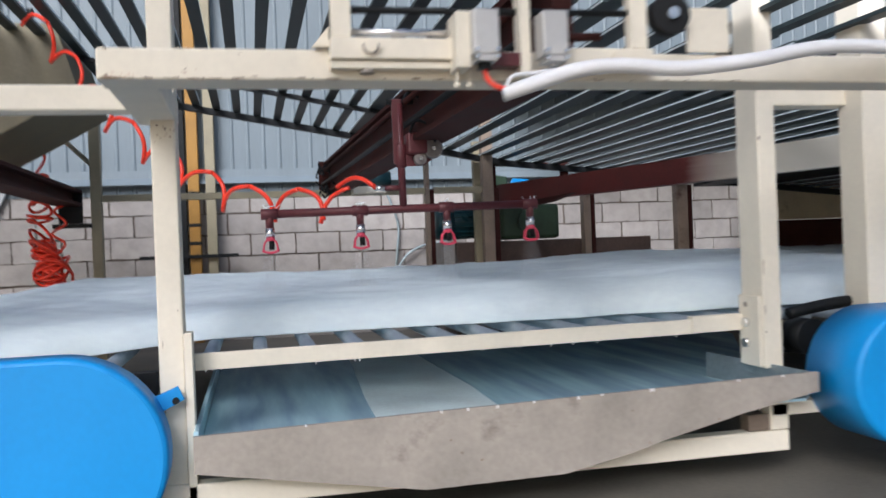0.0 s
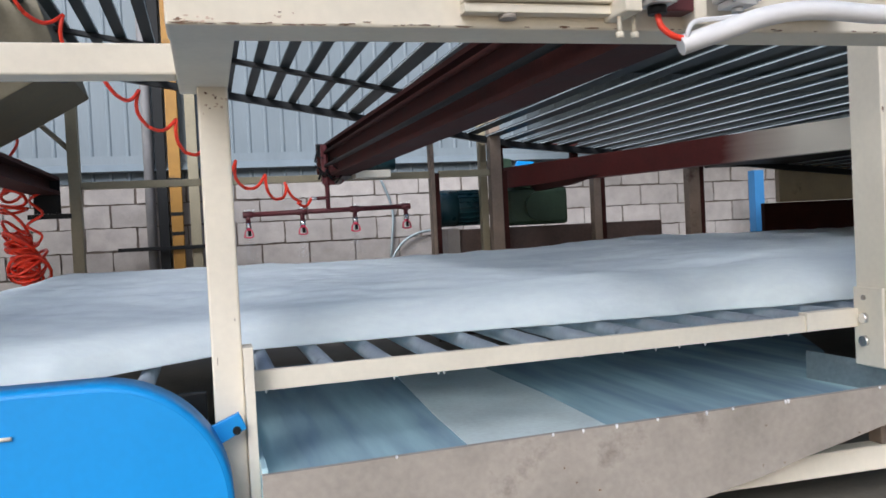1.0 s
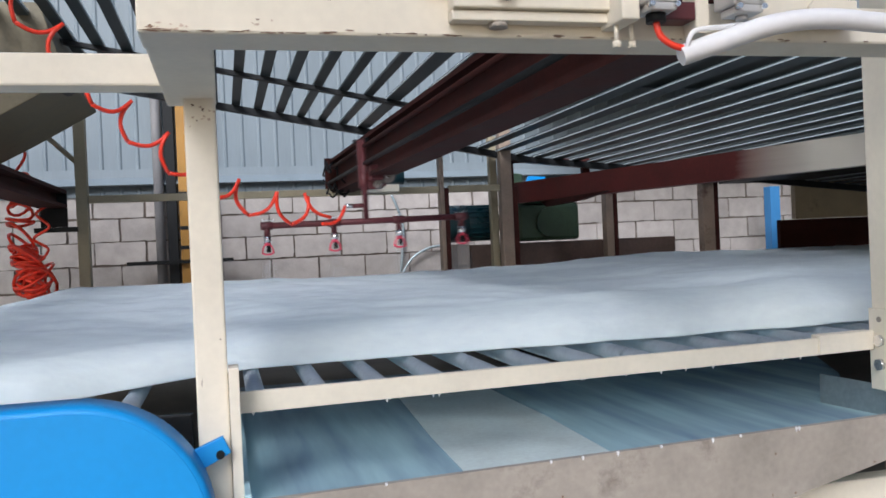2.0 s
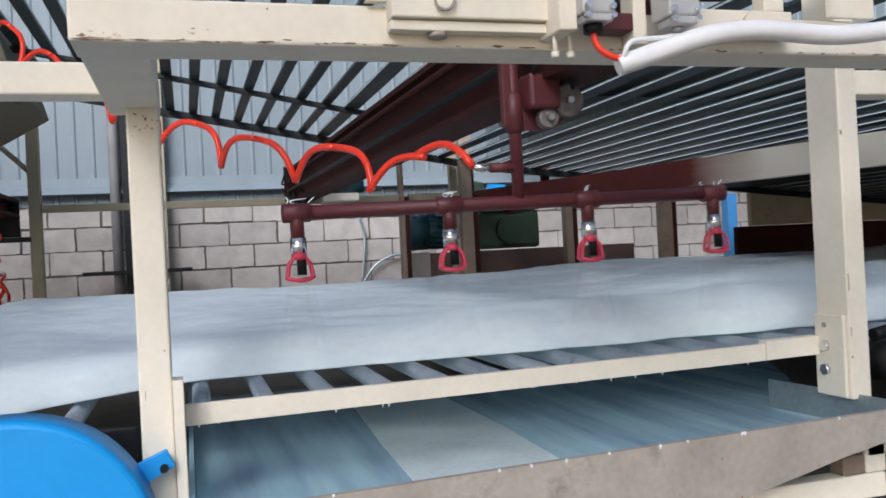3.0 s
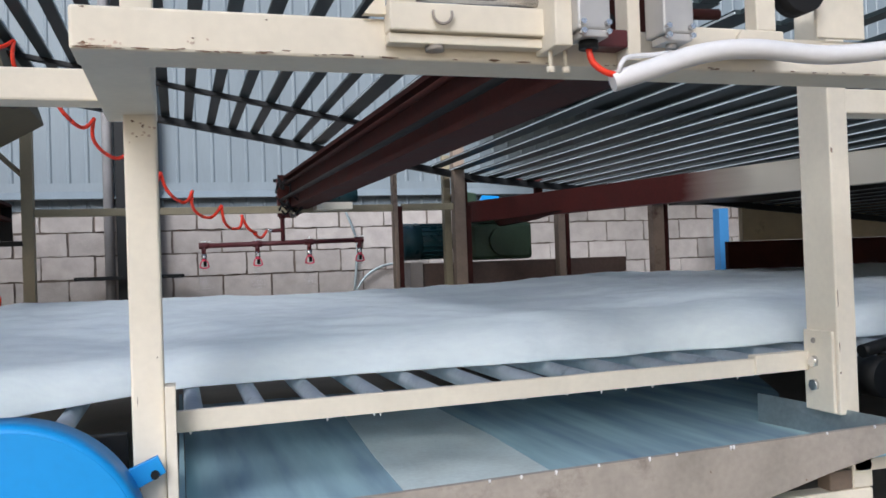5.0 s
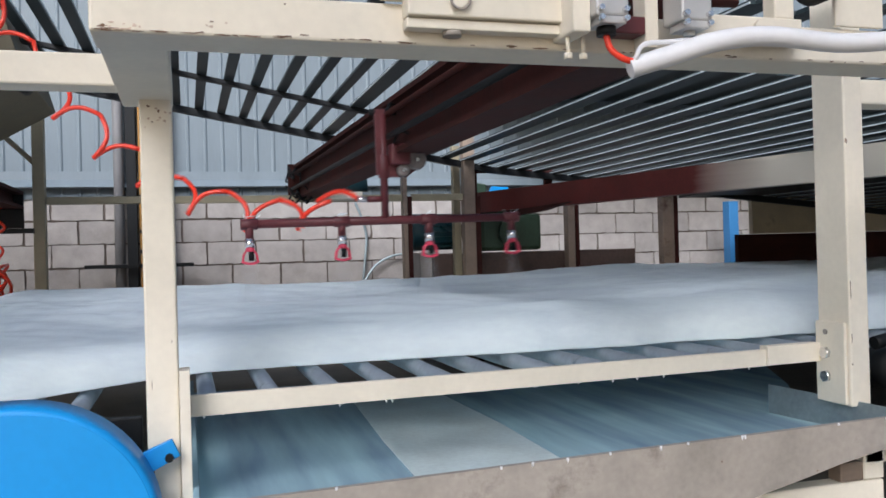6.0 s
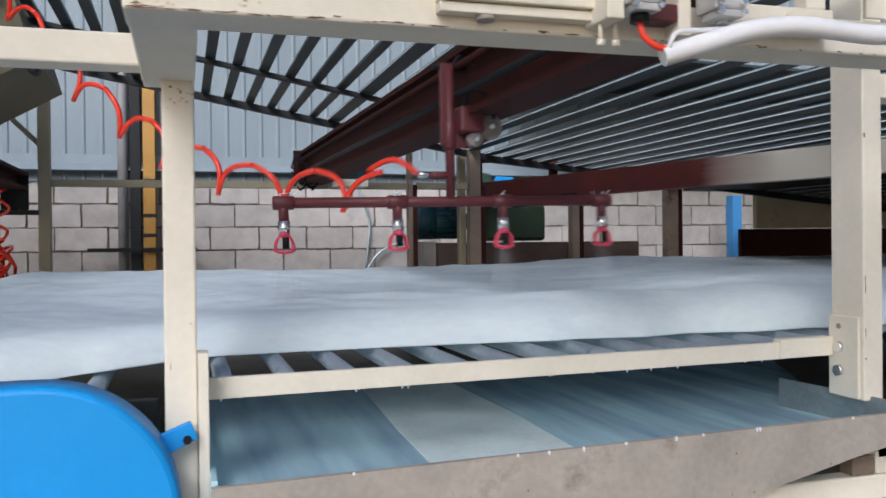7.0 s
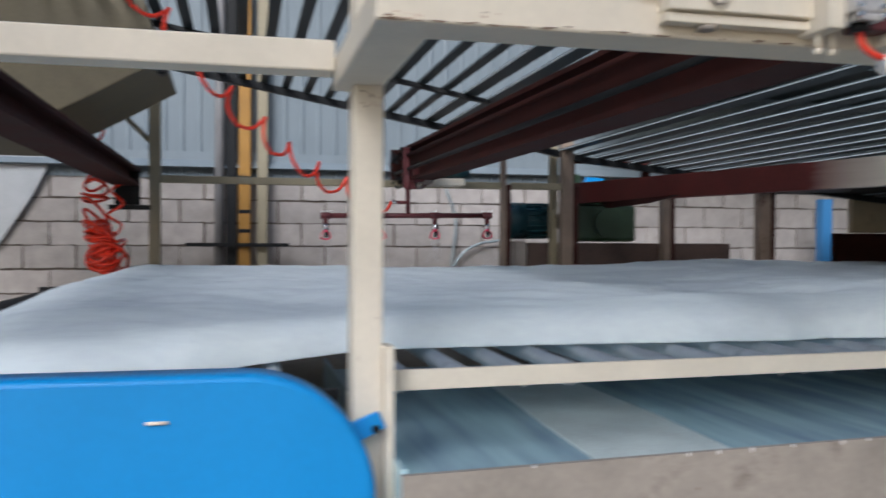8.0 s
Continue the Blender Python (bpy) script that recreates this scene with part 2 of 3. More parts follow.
post(-0.244, PY, 0.0, 2.05, 0.066, 0.10)
post(1.612, 3.09, 0.33, 2.1, 0.066, 0.126)
post(1.95, 3.02, 0.24, 2.1, 0.10, 0.12)
part("front_beam", box(-0.284, 2.6, 2.446, 2.556, 1.128, 1.194, 0.005), CREAM, machine)
part("outrigger_arm", box(-0.282, -0.176, 2.558, 3.12, 1.132, 1.2, 0.005), CREAM, machine)
part("side_beam", box(-2.6, -0.285, PY + 0.005, PY + 0.09, 1.160, 1.228, 0.005), CREAM, machine)
part("side_beam", box(1.68, 4.2, 3.10, 3.19, 1.18, 1.25, 0.005), CREAM, machine)
part("base_beam", box(-2.6, 1.63, 3.0, 3.06, 0.086, 0.152, 0.006), CREAM, machine)
part("base_upright", box(1.565, 1.63, 3.0, 3.06, 0.154, 0.235, 0.004), CREAM, machine)
part("packing_block", box(1.49, 1.563, 3.0, 3.05, 0.154, 0.205, 0.004), BROWNP, machine)
part("base_shelf", box(1.57, 1.95, 3.0, 3.055, 0.196, 0.237, 0.004), CREAM, machine)
rail = part("lower_rail", prism([(-0.155, 3.080), (1.43, 3.190), (1.43, 3.208), (-0.155, 3.098)], "z", 0.446, 0.493, 0.002), CREAM, machine)
rnd = random.Random(5)
for k in range(22):
    x, l = rnd.uniform(-0.13, 1.38), 0.002 + 0.007 * rnd.random() ** 3
    yr = 3.086 + 0.0694 * (x + 0.155)
    part("drip", tube([(x, yr, 0.448), (x, yr, 0.446 - l * 0.5), (x, yr, 0.446 - l)], [0.003, 0.0025, 0.0008], 6), WHITEP, rail)
part("rail_end", prism([(1.41, 3.180), (1.60, 3.196), (1.60, 3.236), (1.41, 3.218)], "z", 0.448, 0.502, 0.002), CREAM, machine)
bracket = part("bracket_strip", box(-0.177, -0.155, 3.0, 3.07, 0.10, 0.558, 0.002), CREAM, machine)
plate = part("splice_plate", box(1.600, 1.611, 3.10, 3.215, 0.335, 0.565, 0.003), CREAM, machine)
for z in (0.475, 0.408):
    part("bolt", tube([(1.589, 3.172, z), (1.600, 3.172, z)], 0.017, 6), CHROME, plate)
part("bolt", tube([(1.596, 3.172, 0.535), (1.600, 3.172, 0.535)], 0.008, 8), TRAYLIP, plate)

CHIP = mat("bare_rusty_steel", (0.20, 0.125, 0.08), 0.8, var=0.4, bump=0.2)
crnd = random.Random(11)


def chip(parent, at, w, h, axis="y"):
    """A small ragged patch where the paint is knocked off."""
    n, pts, w, h = 13, [], w * 0.8, h * 0.8
    for k in range(n):
        a = 2 * math.pi * k / n
        r = crnd.uniform(0.25, 1.0)
        pts.append((at[0 if axis != "x" else 1] + w * r * math.cos(a), at[2] + h * r * math.sin(a)))
    d = at[1] if axis == "y" else at[0]
    part("paint_chip", prism(pts, axis, d - 0.0012, d), CHIP, parent)


beam_front = [o for o in machine.children if o.name.startswith("front_beam")][0]
for k in range(46):
    x = -0.27 + 1.5 * crnd.random() ** 1.5
    chip(beam_front, (x, 2.446, 1.1305 + 0.003 * crnd.random() ** 2), crnd.uniform(0.003, 0.022), crnd.uniform(0.0010, 0.0022))
for x, z, w, h in ((-0.265, 1.137, 0.010, 0.004), (-0.11, 1.150, 0.004, 0.0025), (0.0, 1.183, 0.004, 0.0015), (0.03, 1.136, 0.012, 0.002), (-0.265, 1.19, 0.008, 0.002)):
    chip(beam_front, (x, 2.446, z), w, h)
for x, z, w, h in ((-0.225, 1.118, 0.007, 0.004), (-0.205, 1.108, 0.005, 0.007), (-0.218, 1.085, 0.004, 0.003), (-0.232, 0.53, 0.0022, 0.016), (-0.19, 0.62, 0.002, 0.004), (-0.232, 0.35, 0.002, 0.012)):
    chip(machine, (x, PY, z), w, h)
for z, w, h in ((1.074, 0.006, 0.012), (0.66, 0.0025, 0.04), (0.52, 0.002, 0.02), (0.45, 0.003, 0.008)):
    chip(machine, (1.618, 3.09, z), w, h)

# rubbed and rusted paint at the joints
RUB = mat("thin_rubbed_rust", (0.58, 0.46, 0.36), 0.8, var=0.3, bump=0.1)
CHIP2, CHIP = CHIP, RUB
for k in range(8):
    chip(machine, (-0.211 + crnd.gauss(0, 0.014), PY, 1.095 + crnd.gauss(0, 0.022)), crnd.uniform(0.003, 0.007), crnd.uniform(0.003, 0.008))
for k in range(12):
    chip(beam_front, (-0.262 + 0.05 * crnd.random(), 2.446, 1.133 + 0.012 * crnd.random() ** 2), crnd.uniform(0.003, 0.008), crnd.uniform(0.002, 0.004))
for k in range(3):
    chip(beam_front, (-0.10 + crnd.gauss(0, 0.012), 2.446, 1.147 + crnd.gauss(0, 0.005)), crnd.uniform(0.003, 0.006), crnd.uniform(0.002, 0.004))
CHIP = CHIP2

# far side posts and rails
for x, y, z1, w, m in ((-1.07, 7.0, 1.80, 0.07, TAN), (1.315, 7.0, 1.47, 0.03, BROWNP), (1.765, 7.0, 1.90, 0.085, BROWNP), (2.64, 7.15, 1.22, 0.06, BROWNP), (3.46, 7.15, 1.28, 0.10, BROWNP)):
    part("post", box(x, x + w, y, y + 0.08, 0, z1, 0.004), m, machine)
part("back_post", box(1.735, 1.79, 7.16, 7.22, 0, 1.58, 0.004), TAN, machine)
for x, y, w in ((1.345, 7.01, 0.035), (1.85, 7.02, 0.045), (2.71, 7.17, 0.035), (3.56, 7.17, 0.05)):
    part("post_inner_flange", box(x + 0.002, x + w, y, y + 0.05, 0, 1.2, 0.003), OXIDE, machine)
part("far_rail", box(-0.998, 1.313, 7.02, 7.06, 1.168, 1.216, 0.003), TAN, machine)
part("far_rail", box(1.382, 1.763, 7.02, 7.06, 1.17, 1.218, 0.003), TAN, machine)
part("diagonal_brace", tube([(-1.35, 7.03, 1.72), (-1.03, 7.03, 1.40)], 0.018, 6), TAN, machine)


# ---- cross beams with running tracks ----
def i_beam(x0, x1, y0, y1, z0, z1, m, label, tilt=0.0):
    h, w = 0.02, x1 - x0
    prof = [(x0, z0), (x1, z0), (x1, z0 + h), (x0 + w * 0.62, z0 + h), (x0 + w * 0.62, z1 - h), (x1, z1 - h), (x1, z1), (x0, z1), (x0, z1 - h), (x0 + w * 0.3, z1 - h - 0.01), (x0 + w * 0.3, z0 + h + 0.01), (x0, z0 + h)]
    ob = empty("cross_beam", label, "cross beam")
    bm = prism(prof, "y", y0, y1)
    for v in bm.verts:
        v.co.x -= tilt * (v.co.y - 5)
    part("web", bm, m, ob)
    return ob


beam = i_beam(0.62, 0.77, 2.56, 7.05, 1.19, 1.42, OXIDE, "dark red oxide steel cross beam over the wadding, tracks on its flanges", 0.03)
part("end_plate", box(0.52, 0.72, 7.052, 7.07, 1.18, 1.43, 0.002), OXIDE, beam)
part("track_rod", tube([(0.675, 2.6, 1.26), (0.545, 7.05, 1.26)], 0.012, 8), BLACK, beam)
part("track_rod", tube([(0.675, 2.6, 1.35), (0.545, 7.05, 1.35)], 0.012, 8), OXIDE, beam)
trnd = random.Random(21)
for k in range(26):
    a = (trnd.uniform(0.50, 0.72), trnd.uniform(6.75, 7.0), trnd.uniform(1.14, 1.44))
    c = (a[0] + trnd.uniform(-0.10, 0.06), a[1] - trnd.uniform(0.02, 0.12), a[2] + trnd.uniform(-0.09, 0.09))
    m = ((a[0] + c[0]) / 2 + trnd.uniform(-0.03, 0.03), a[1] - 0.05, (a[2] + c[2]) / 2 - 0.03)
    part("cable", tube(spline([a, m, c], 4), 0.006, 6), BLACK, beam)
lbeam = i_beam(-1.28, -1.12, 2.6, 6.99, 1.14, 1.25, OXIDE, "dark red oxide steel cross beam beside the hanging hose")
part("end_plate", box(-1.28, -1.12, 6.992, 7.0, 1.02, 1.25, 0.002), BLACK, lbeam)
OVER = mat("primer_fading_into_cream_paint", (0.10, 0.016, 0.013), 0.6, var=0.25)
ot, ob_ = OVER.node_tree, OVER.node_tree.nodes["Principled BSDF"]
og, oxyz, onz, oma, orp, omx = (ot.nodes.new(k) for k in ("ShaderNodeNewGeometry", "ShaderNodeSeparateXYZ", "ShaderNodeTexNoise", "ShaderNodeMath", "ShaderNodeMapRange", "ShaderNodeMix"))
omx.data_type = "RGBA"
onz.inputs["Scale"].default_value = 5
oma.operation = "MULTIPLY_ADD"
oma.inputs[1].default_value = 0.12
orp.inputs[1].default_value, orp.inputs[2].default_value = 5.32, 4.85
ot.links.new(og.outputs["Position"], oxyz.inputs[0])
ot.links.new(onz.outputs[0], oma.inputs[0])
ot.links.new(oxyz.outputs[1], oma.inputs[2])
ot.links.new(oma.outputs[0], orp.inputs[0])
ot.links.new(orp.outputs[0], omx.inputs[0])
ot.links.new(ob_.inputs["Base Color"].links[0].from_socket, omx.inputs[6])
omx.inputs[7].default_value = (0.72, 0.66, 0.56, 1)
ot.links.new(omx.outputs[2], ob_.inputs["Base Color"])
rbeam = empty("oven_beam", "long steel beam, cream near and red oxide primer beyond", "beam")
def slant(y0, y1, z0, z1):
    def cx(y):
        return 1.92 - 0.31 * (y - 7.2)
    return prism([(cx(y0), y0), (cx(y0) + 0.09, y0), (cx(y1) + 0.09, y1), (cx(y1), y1)], "z", z0, z1)


part("web", slant(3.25, 7.3, 1.085, 1.235), OVER, rbeam)
part("gusset", prism([(7.0, 1.083), (5.9, 1.083), (6.3, 1.05), (6.9, 1.04)], "x", 2.06, 2.10), OXIDE, rbeam)

# ---- conveyor and wadding ----
conv = empty("roller_conveyor", "roller conveyor with brushed steel rollers in a black side channel", "conveyor")
part("side_channel", box(-1.7, -0.26, 3.14, 3.165, 0.36, 0.445, 0.003), BLACK, conv)
part("side_channel", box(1.70, 5.6, 3.20, 3.225, 0.36, 0.445, 0.003), BLACK, conv)
part("side_channel", box(-1.7, 5.6, 6.86, 6.90, 0.40, 0.50, 0.003), BLACK, conv)
rmesh = data("roller", tube([(0, 3.112, 0), (0, 3.118, 0), (0, 6.85, 0), (0, 6.858, 0)], [0.012, 0.022, 0.022, 0.012], 14), ROLLER)
x = -1.55
while x < 5.5:
    if -0.36 < x < -0.16:
        x += 0.1432
        continue
    ob = new("roller", rmesh)
    ob.parent, ob.location = conv, (x, 0.0694 * max(0, x + 0.155), 0.474 - 0.06 * max(0, min(1, (-0.1 - x) / 0.8)))
    x += 0.1432
part("drive_drum", tube([(1.80, 3.10, 0.42), (1.80, 3.2, 0.42)], 0.06, 24), BLACK, conv)
part("drive_chain", tube(spline([(1.72, 3.12, 0.50), (1.95, 3.12, 0.53), (2.4, 3.12, 0.53)], 6), 0.02, 8), BLACK, conv)
part("end_drum", tube([(-1.62, 3.18, 0.43), (-1.62, 6.85, 0.43)], 0.06, 20), RUBBER, conv)


def wadding():
    bm = bmesh.new()
    nx, ny = 320, 170
    x0, x1, y0, y1 = -1.35, 5.6, 3.42, 6.75
    # near edge runs a little away from the rail
    top, bot = [], []
    for i in range(nx + 1):
        rt, rb = [], []
        x = x0 + (x1 - x0) * i / nx
        ed = 0.045 * noise.noise((x * 1.7, 3.1, 0)) + 0.025 * noise.noise((x * 5, 7.0, 0)) + 0.008 * noise.noise((x * 14, 2.0, 0))
        fe = 0.06 * noise.noise((x * 0.9, 9.1, 0))
        q = min(1, max(0, (-0.15 - x) / 0.7))
        ya = y0 + ed - 0.27 * q * q * (3 - 2 * q)
        for j in range(ny + 1):
            v = j / ny
            y = ya + (y1 + fe - ya) * v
            dn, df, dl = (y - ya), (y1 + fe - y), x - x0
            e = min(dn / 0.13, df / 0.12, 1)
            h = 0.088 * math.sqrt(max(0, 1 - (1 - e) ** 2))
            w = 0.020 * noise.noise((x * 0.9, y * 1.3, 0)) + 0.015 * noise.noise((x * 2.2, y * 3.1, 4)) + 0.010 * noise.noise((x * 4.5, y * 7, 2)) + 0.005 * noise.noise((x * 11, y * 15, 6))
            near = min(1, max(0, (x - 0.45) / 0.7)) * min(1, max(0, (1.75 - x) / 0.35))
            w += near * (0.024 * math.exp(-((dn - 0.17) / 0.12) ** 2) - 0.020 * math.exp(-((dn - 0.46 - 0.05 * x) / 0.11) ** 2))
            fold = 0.022 / (1 + math.exp(-(x - 1.95 - 0.18 * (y - 6)) * 9))
            sag = -0.05 * max(0, min(1, (-0.1 - x) / 0.9)) * max(0, 1 - dn / 1.3) - 0.10 * max(0, 1 - dl / 0.35) ** 2
            z = 0.506 + sag + h + (w + fold + 0.012) * min(1, dn / 0.25) + 0.010 * (y - y0)
            rt.append(bm.verts.new((x, y, z)))
            rb.append(bm.verts.new((x, y, 0.501 + sag)))
        top.append(rt)
        bot.append(rb)
    for i in range(nx):
        for j in range(ny):
            bm.faces.new((top[i][j], top[i + 1][j], top[i + 1][j + 1], top[i][j + 1])).smooth = True
            bm.faces.new((bot[i][j + 1], bot[i + 1][j + 1], bot[i + 1][j], bot[i][j])).smooth = True
        bm.faces.new((bot[i][0], bot[i + 1][0], top[i + 1][0], top[i][0])).smooth = True
        bm.faces.new((top[i][ny], top[i + 1][ny], bot[i + 1][ny], bot[i][ny])).smooth = True
    for k in (0, nx):
        for j in range(ny):
            bm.faces.new((top[k][j], top[k][j + 1], bot[k][j + 1], bot[k][j]))
    return thing("fibre_wadding", bm, WEB, "thick soft white polyester fibre wadding sheet lying on the rollers", "wadding")


wadding()

# ---- drip tray ----
tray = empty("drip_tray", "wide wet sheet-metal drip tray under the rollers, grimy front flange", "drip tray")
part("tray_floor", prism([(-0.14, 2.915), (1.632, 2.915), (1.592, 3.42), (1.76, 3.52), (2.0, 3.85), (2.4, 4.6), (2.4, 4.7), (-0.14, 4.7)], "z", 0.255, 0.262), STEEL, tray, "wet shiny sheet, sky and roller reflections painted as blue streaks")
part("front_flange", prism([(-0.155, 0.300), (1.665, 0.343), (1.665, 0.284), (1.60, 0.273), (1.40, 0.236), (1.28, 0.208), (1.16, 0.182), (1.05, 0.152), (0.85, 0.112), (0.45, 0.106), (-0.155, 0.205)], "y", 2.895, 2.912), TRAYLIP, tray, "grimy beige front flange")
frnd = random.Random(3)
flange = [o for o in tray.children if o.name.startswith("front_flange")][0]
for k in range(7):
    x = frnd.uniform(0.2, 1.55)
    chip(flange, (x, 2.895, frnd.uniform(0.17, 0.29)), frnd.uniform(0.002, 0.006), frnd.uniform(0.002, 0.007))
for k in range(11):
    x = frnd.uniform(-0.1, 1.6)
    zt = 0.300 + 0.0235 * (x + 0.155)
    part("drip", tube([(x, 2.892, zt + 0.003), (x, 2.892, zt - 0.002), (x, 2.892, zt - 0.003 - 0.006 * frnd.random() ** 3)], [0.003, 0.003, 0.0015], 6), WHITEP, flange)
bm = bmesh.new()
lo = [bm.verts.new(p) for p in ((1.634, 2.914, 0.262), (1.586, 3.42, 0.262), (1.592, 3.42, 0.258), (1.640, 2.914, 0.258))]
hi = [bm.verts.new(p) for p in ((1.658, 2.914, 0.340), (1.588, 3.42, 0.350), (1.594, 3.42, 0.350), (1.664, 2.914, 0.340))]
for k in range(4):
    bm.faces.new((lo[k], lo[(k + 1) % 4], hi[(k + 1) % 4], hi[k]))
bm.faces.new(hi)
bm.faces.new(lo[::-1])
bmesh.ops.recalc_face_normals(bm, faces=bm.faces)
part("side_flange", bm, GALV, tray, "dull sloping side sheet")
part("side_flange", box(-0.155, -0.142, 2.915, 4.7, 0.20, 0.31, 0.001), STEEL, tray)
part("dry_sheet", prism([(0.34, 2.92), (0.725, 2.92), (0.734, 3.12), (0.751, 3.58), (0.746, 3.9), (0.74, 4.6), (0.43, 4.6), (0.412, 4.25), (0.399, 4.06), (0.382, 3.78), (0.363, 3.48), (0.35, 3.11)], "z", 0.264, 0.267), SCUM, tray, "dried beige resin patch")


# ---- blue guards ----
def stadium(cx0, cx1, cz, r, y0, y1, rim):
    def ring(rad, y):
        pts = []
        for k in range(33):
            a = math.pi / 2 - math.pi * k / 32
            pts.append((cx1 + rad * math.cos(a), y, cz + rad * math.sin(a)))
        for k in range(33):
            a = -math.pi / 2 - math.pi * k / 32
            pts.append((cx0 + rad * math.cos(a), y, cz + rad * math.sin(a)))
        return pts
    bm = bmesh.new()
    rings = [[bm.verts.new(p) for p in ring(rr, yy)] for rr, yy in ((r, y1), (r, y0 + rim), (r - rim * 0.35, y0 + rim * 0.3), (r - rim, y0))]
    n = len(rings[0])
    for a, b in zip(rings, rings[1:]):
        for k in range(n):
            bm.faces.new((a[k], a[(k + 1) % n], b[(k + 1) % n], b[k])).smooth = True
    bm.faces.new(rings[-1])
    bm.faces.new(rings[0][::-1])
    return bm


def guard(cx0, cx1, cz, r, y0, y1, label):
    ob = empty("chain_guard", label, "chain guard", group="blue chain guards")
    part("cover", stadium(cx0, cx1, cz, r, y0 + 0.004, y1, 0.012), BLUE, ob)
    part("face_plate", stadium(cx0, cx1, cz, r - 0.012, y0 + 0.0025, y0 + 0.006, 0.0015), BLUE, ob)
    for bx in (cx0, 0.5 * (cx0 + cx1)):
        part("rivet", tube([(bx, y0 - 0.002, cz + r * 0.7), (bx, y0 + 0.002, cz + r * 0.7)], 0.007, 8), BLUE, ob)
    return ob


g = guard(-1.9, -0.475, 0.262, 0.262, 2.87, 2.98, "bright blue enamelled chain guard bolted to the frame post")
part("lug", prism([(-0.268, 0.392), (-0.194, 0.422), (-0.178, 0.386), (-0.250, 0.350)], "y", 2.975, 2.99, 0.002), BLUE, g)
part("lug_bolt", tube([(-0.2, 2.965, 0.385), (-0.2, 2.976, 0.385)], 0.009, 8), BLACK, g)
part("chip", tube([(-0.66, 2.868, 0.437), (-0.62, 2.868, 0.437)], 0.004, 6), CREAM, g)
guard(1.90, 3.0, 0.325, 0.205, 2.76, 3.0, "bright blue enamelled chain guard standing at the next frame bay")

# ---- slide unit with limit switches on the front beam ----
slide = empty("slide_unit", "cream slide bracket with grey limit switch boxes on the front beam", "slide unit")
part("slide_bar", box(0.186, 0.46, 2.405, 2.444, 1.166, 1.212, 0.003), CREAM, slide)
part("slide_foot", box(0.186, 0.46, 2.415, 2.444, 1.148, 1.164, 0.002), CREAM, slide)
part("slide_bracket", box(0.447, 0.478, 2.36, 2.444, 1.140, 1.26, 0.003), CREAM, slide)
part("slide_bar", box(0.70, 0.92, 2.405, 2.444, 1.150, 1.195, 0.003), CREAM, slide)
for x in (0.478, 0.632):
    sw = part("switch_box", box(x, x + 0.058, 2.34, 2.40, 1.163, 1.26, 0.004), GREYP, slide, "grey limit switch box")
    part("gland_plate", box(x + 0.006, x + 0.052, 2.338, 2.39, 1.150, 1.162, 0.002), GREYP, sw)
    for dx in (0.006, 0.050):
        for dz in (1.158, 1.173):
            part("screw", tube([(x + dx, 2.330, dz), (x + dx, 2.342, dz)], 0.0048, 8), CHROME, sw)
    if x < 0.5:
        part("gland", tube([(x + 0.029, 2.365, 1.136), (x + 0.029, 2.365, 1.150)], 0.016, 10), BLACK, sw)
    else:
        part("gland", tube([(x + 0.029, 2.365, 1.142), (x + 0.029, 2.365, 1.150)], 0.010, 10), GREYP, sw)
part("stop_block", box(0.538, 0.60, 2.40, 2.444, 1.152, 1.182, 0.003), MAROON, slide)
part("gusset", prism([(0.150, 1.196), (0.186, 1.196), (0.186, 1.24)], "y", 2.43, 2.446, 0.001), CREAM, slide)
part("slide_stud", tube([(0.265, 2.43, 1.140), (0.265, 2.43, 1.148)], 0.016, 8), TRAYLIP, slide)
part("upright", box(0.60, 0.625, 2.40, 2.444, 1.13, 1.40, 0.003), CREAM, slide)
part("rod", tube([(0.69, 2.43, 1.222), (0.80, 2.43, 1.226)], 0.010, 10), OXIDE, slide)
for x, z in ((0.27, 1.192), (0.83, 1.176)):
    part("bolt_head", tube([(x, 2.397, z), (x, 2.405, z)], 0.014, 6), CREAM, slide)
for x in (0.455, 0.482):
    pin = part("pin", tube([(x, 2.40, 1.112), (x, 2.40, 1.142)], 0.004, 8), CREAM, slide)
    part("pin_nut", tube([(x, 2.40, 1.104), (x, 2.40, 1.114)], 0.0075, 6), CREAM, pin)
part("upright", box(0.190, 0.232, 2.41, 2.444, 1.213, 1.45, 0.003), CREAM, slide)
part("upright", box(0.866, 0.908, 2.41, 2.444, 1.196, 1.45, 0.003), CREAM, slide)
wheel = part("pulley", tube([(0.965, 2.40, 1.275), (0.965, 2.44, 1.275)], 0.045, 24), RUBBER, slide, "black pulley wheel")
part("hub", tube([(0.965, 2.39, 1.275), (0.965, 2.40, 1.275)], 0.014, 12), CHROME, wheel)
part("guide_rod", tube([(0.232, 2.43, 1.228), (0.447, 2.43, 1.228)], 0.008, 10), CHROME, slide)
part("guide_rod", tube([(0.232, 2.43, 1.275), (0.866, 2.43, 1.280)], 0.008, 10), BLACK, slide)
part("backing_plate", box(1.02, 1.13, 2.436, 2.445, 1.196, 1.30, 0.002), CREAM, slide)
part("hook", tube([(0.27 + 0.016 * math.cos(a), 2.396, 1.192 + 0.016 * math.sin(a)) for a in [math.pi * (0.9 + 1.2 * k / 10) for k in range(11)]], 0.0022, 6), TRAYLIP, slide)
cond = empty("conduit", "white flexible conduit hose with a red and a white cable", "conduit")
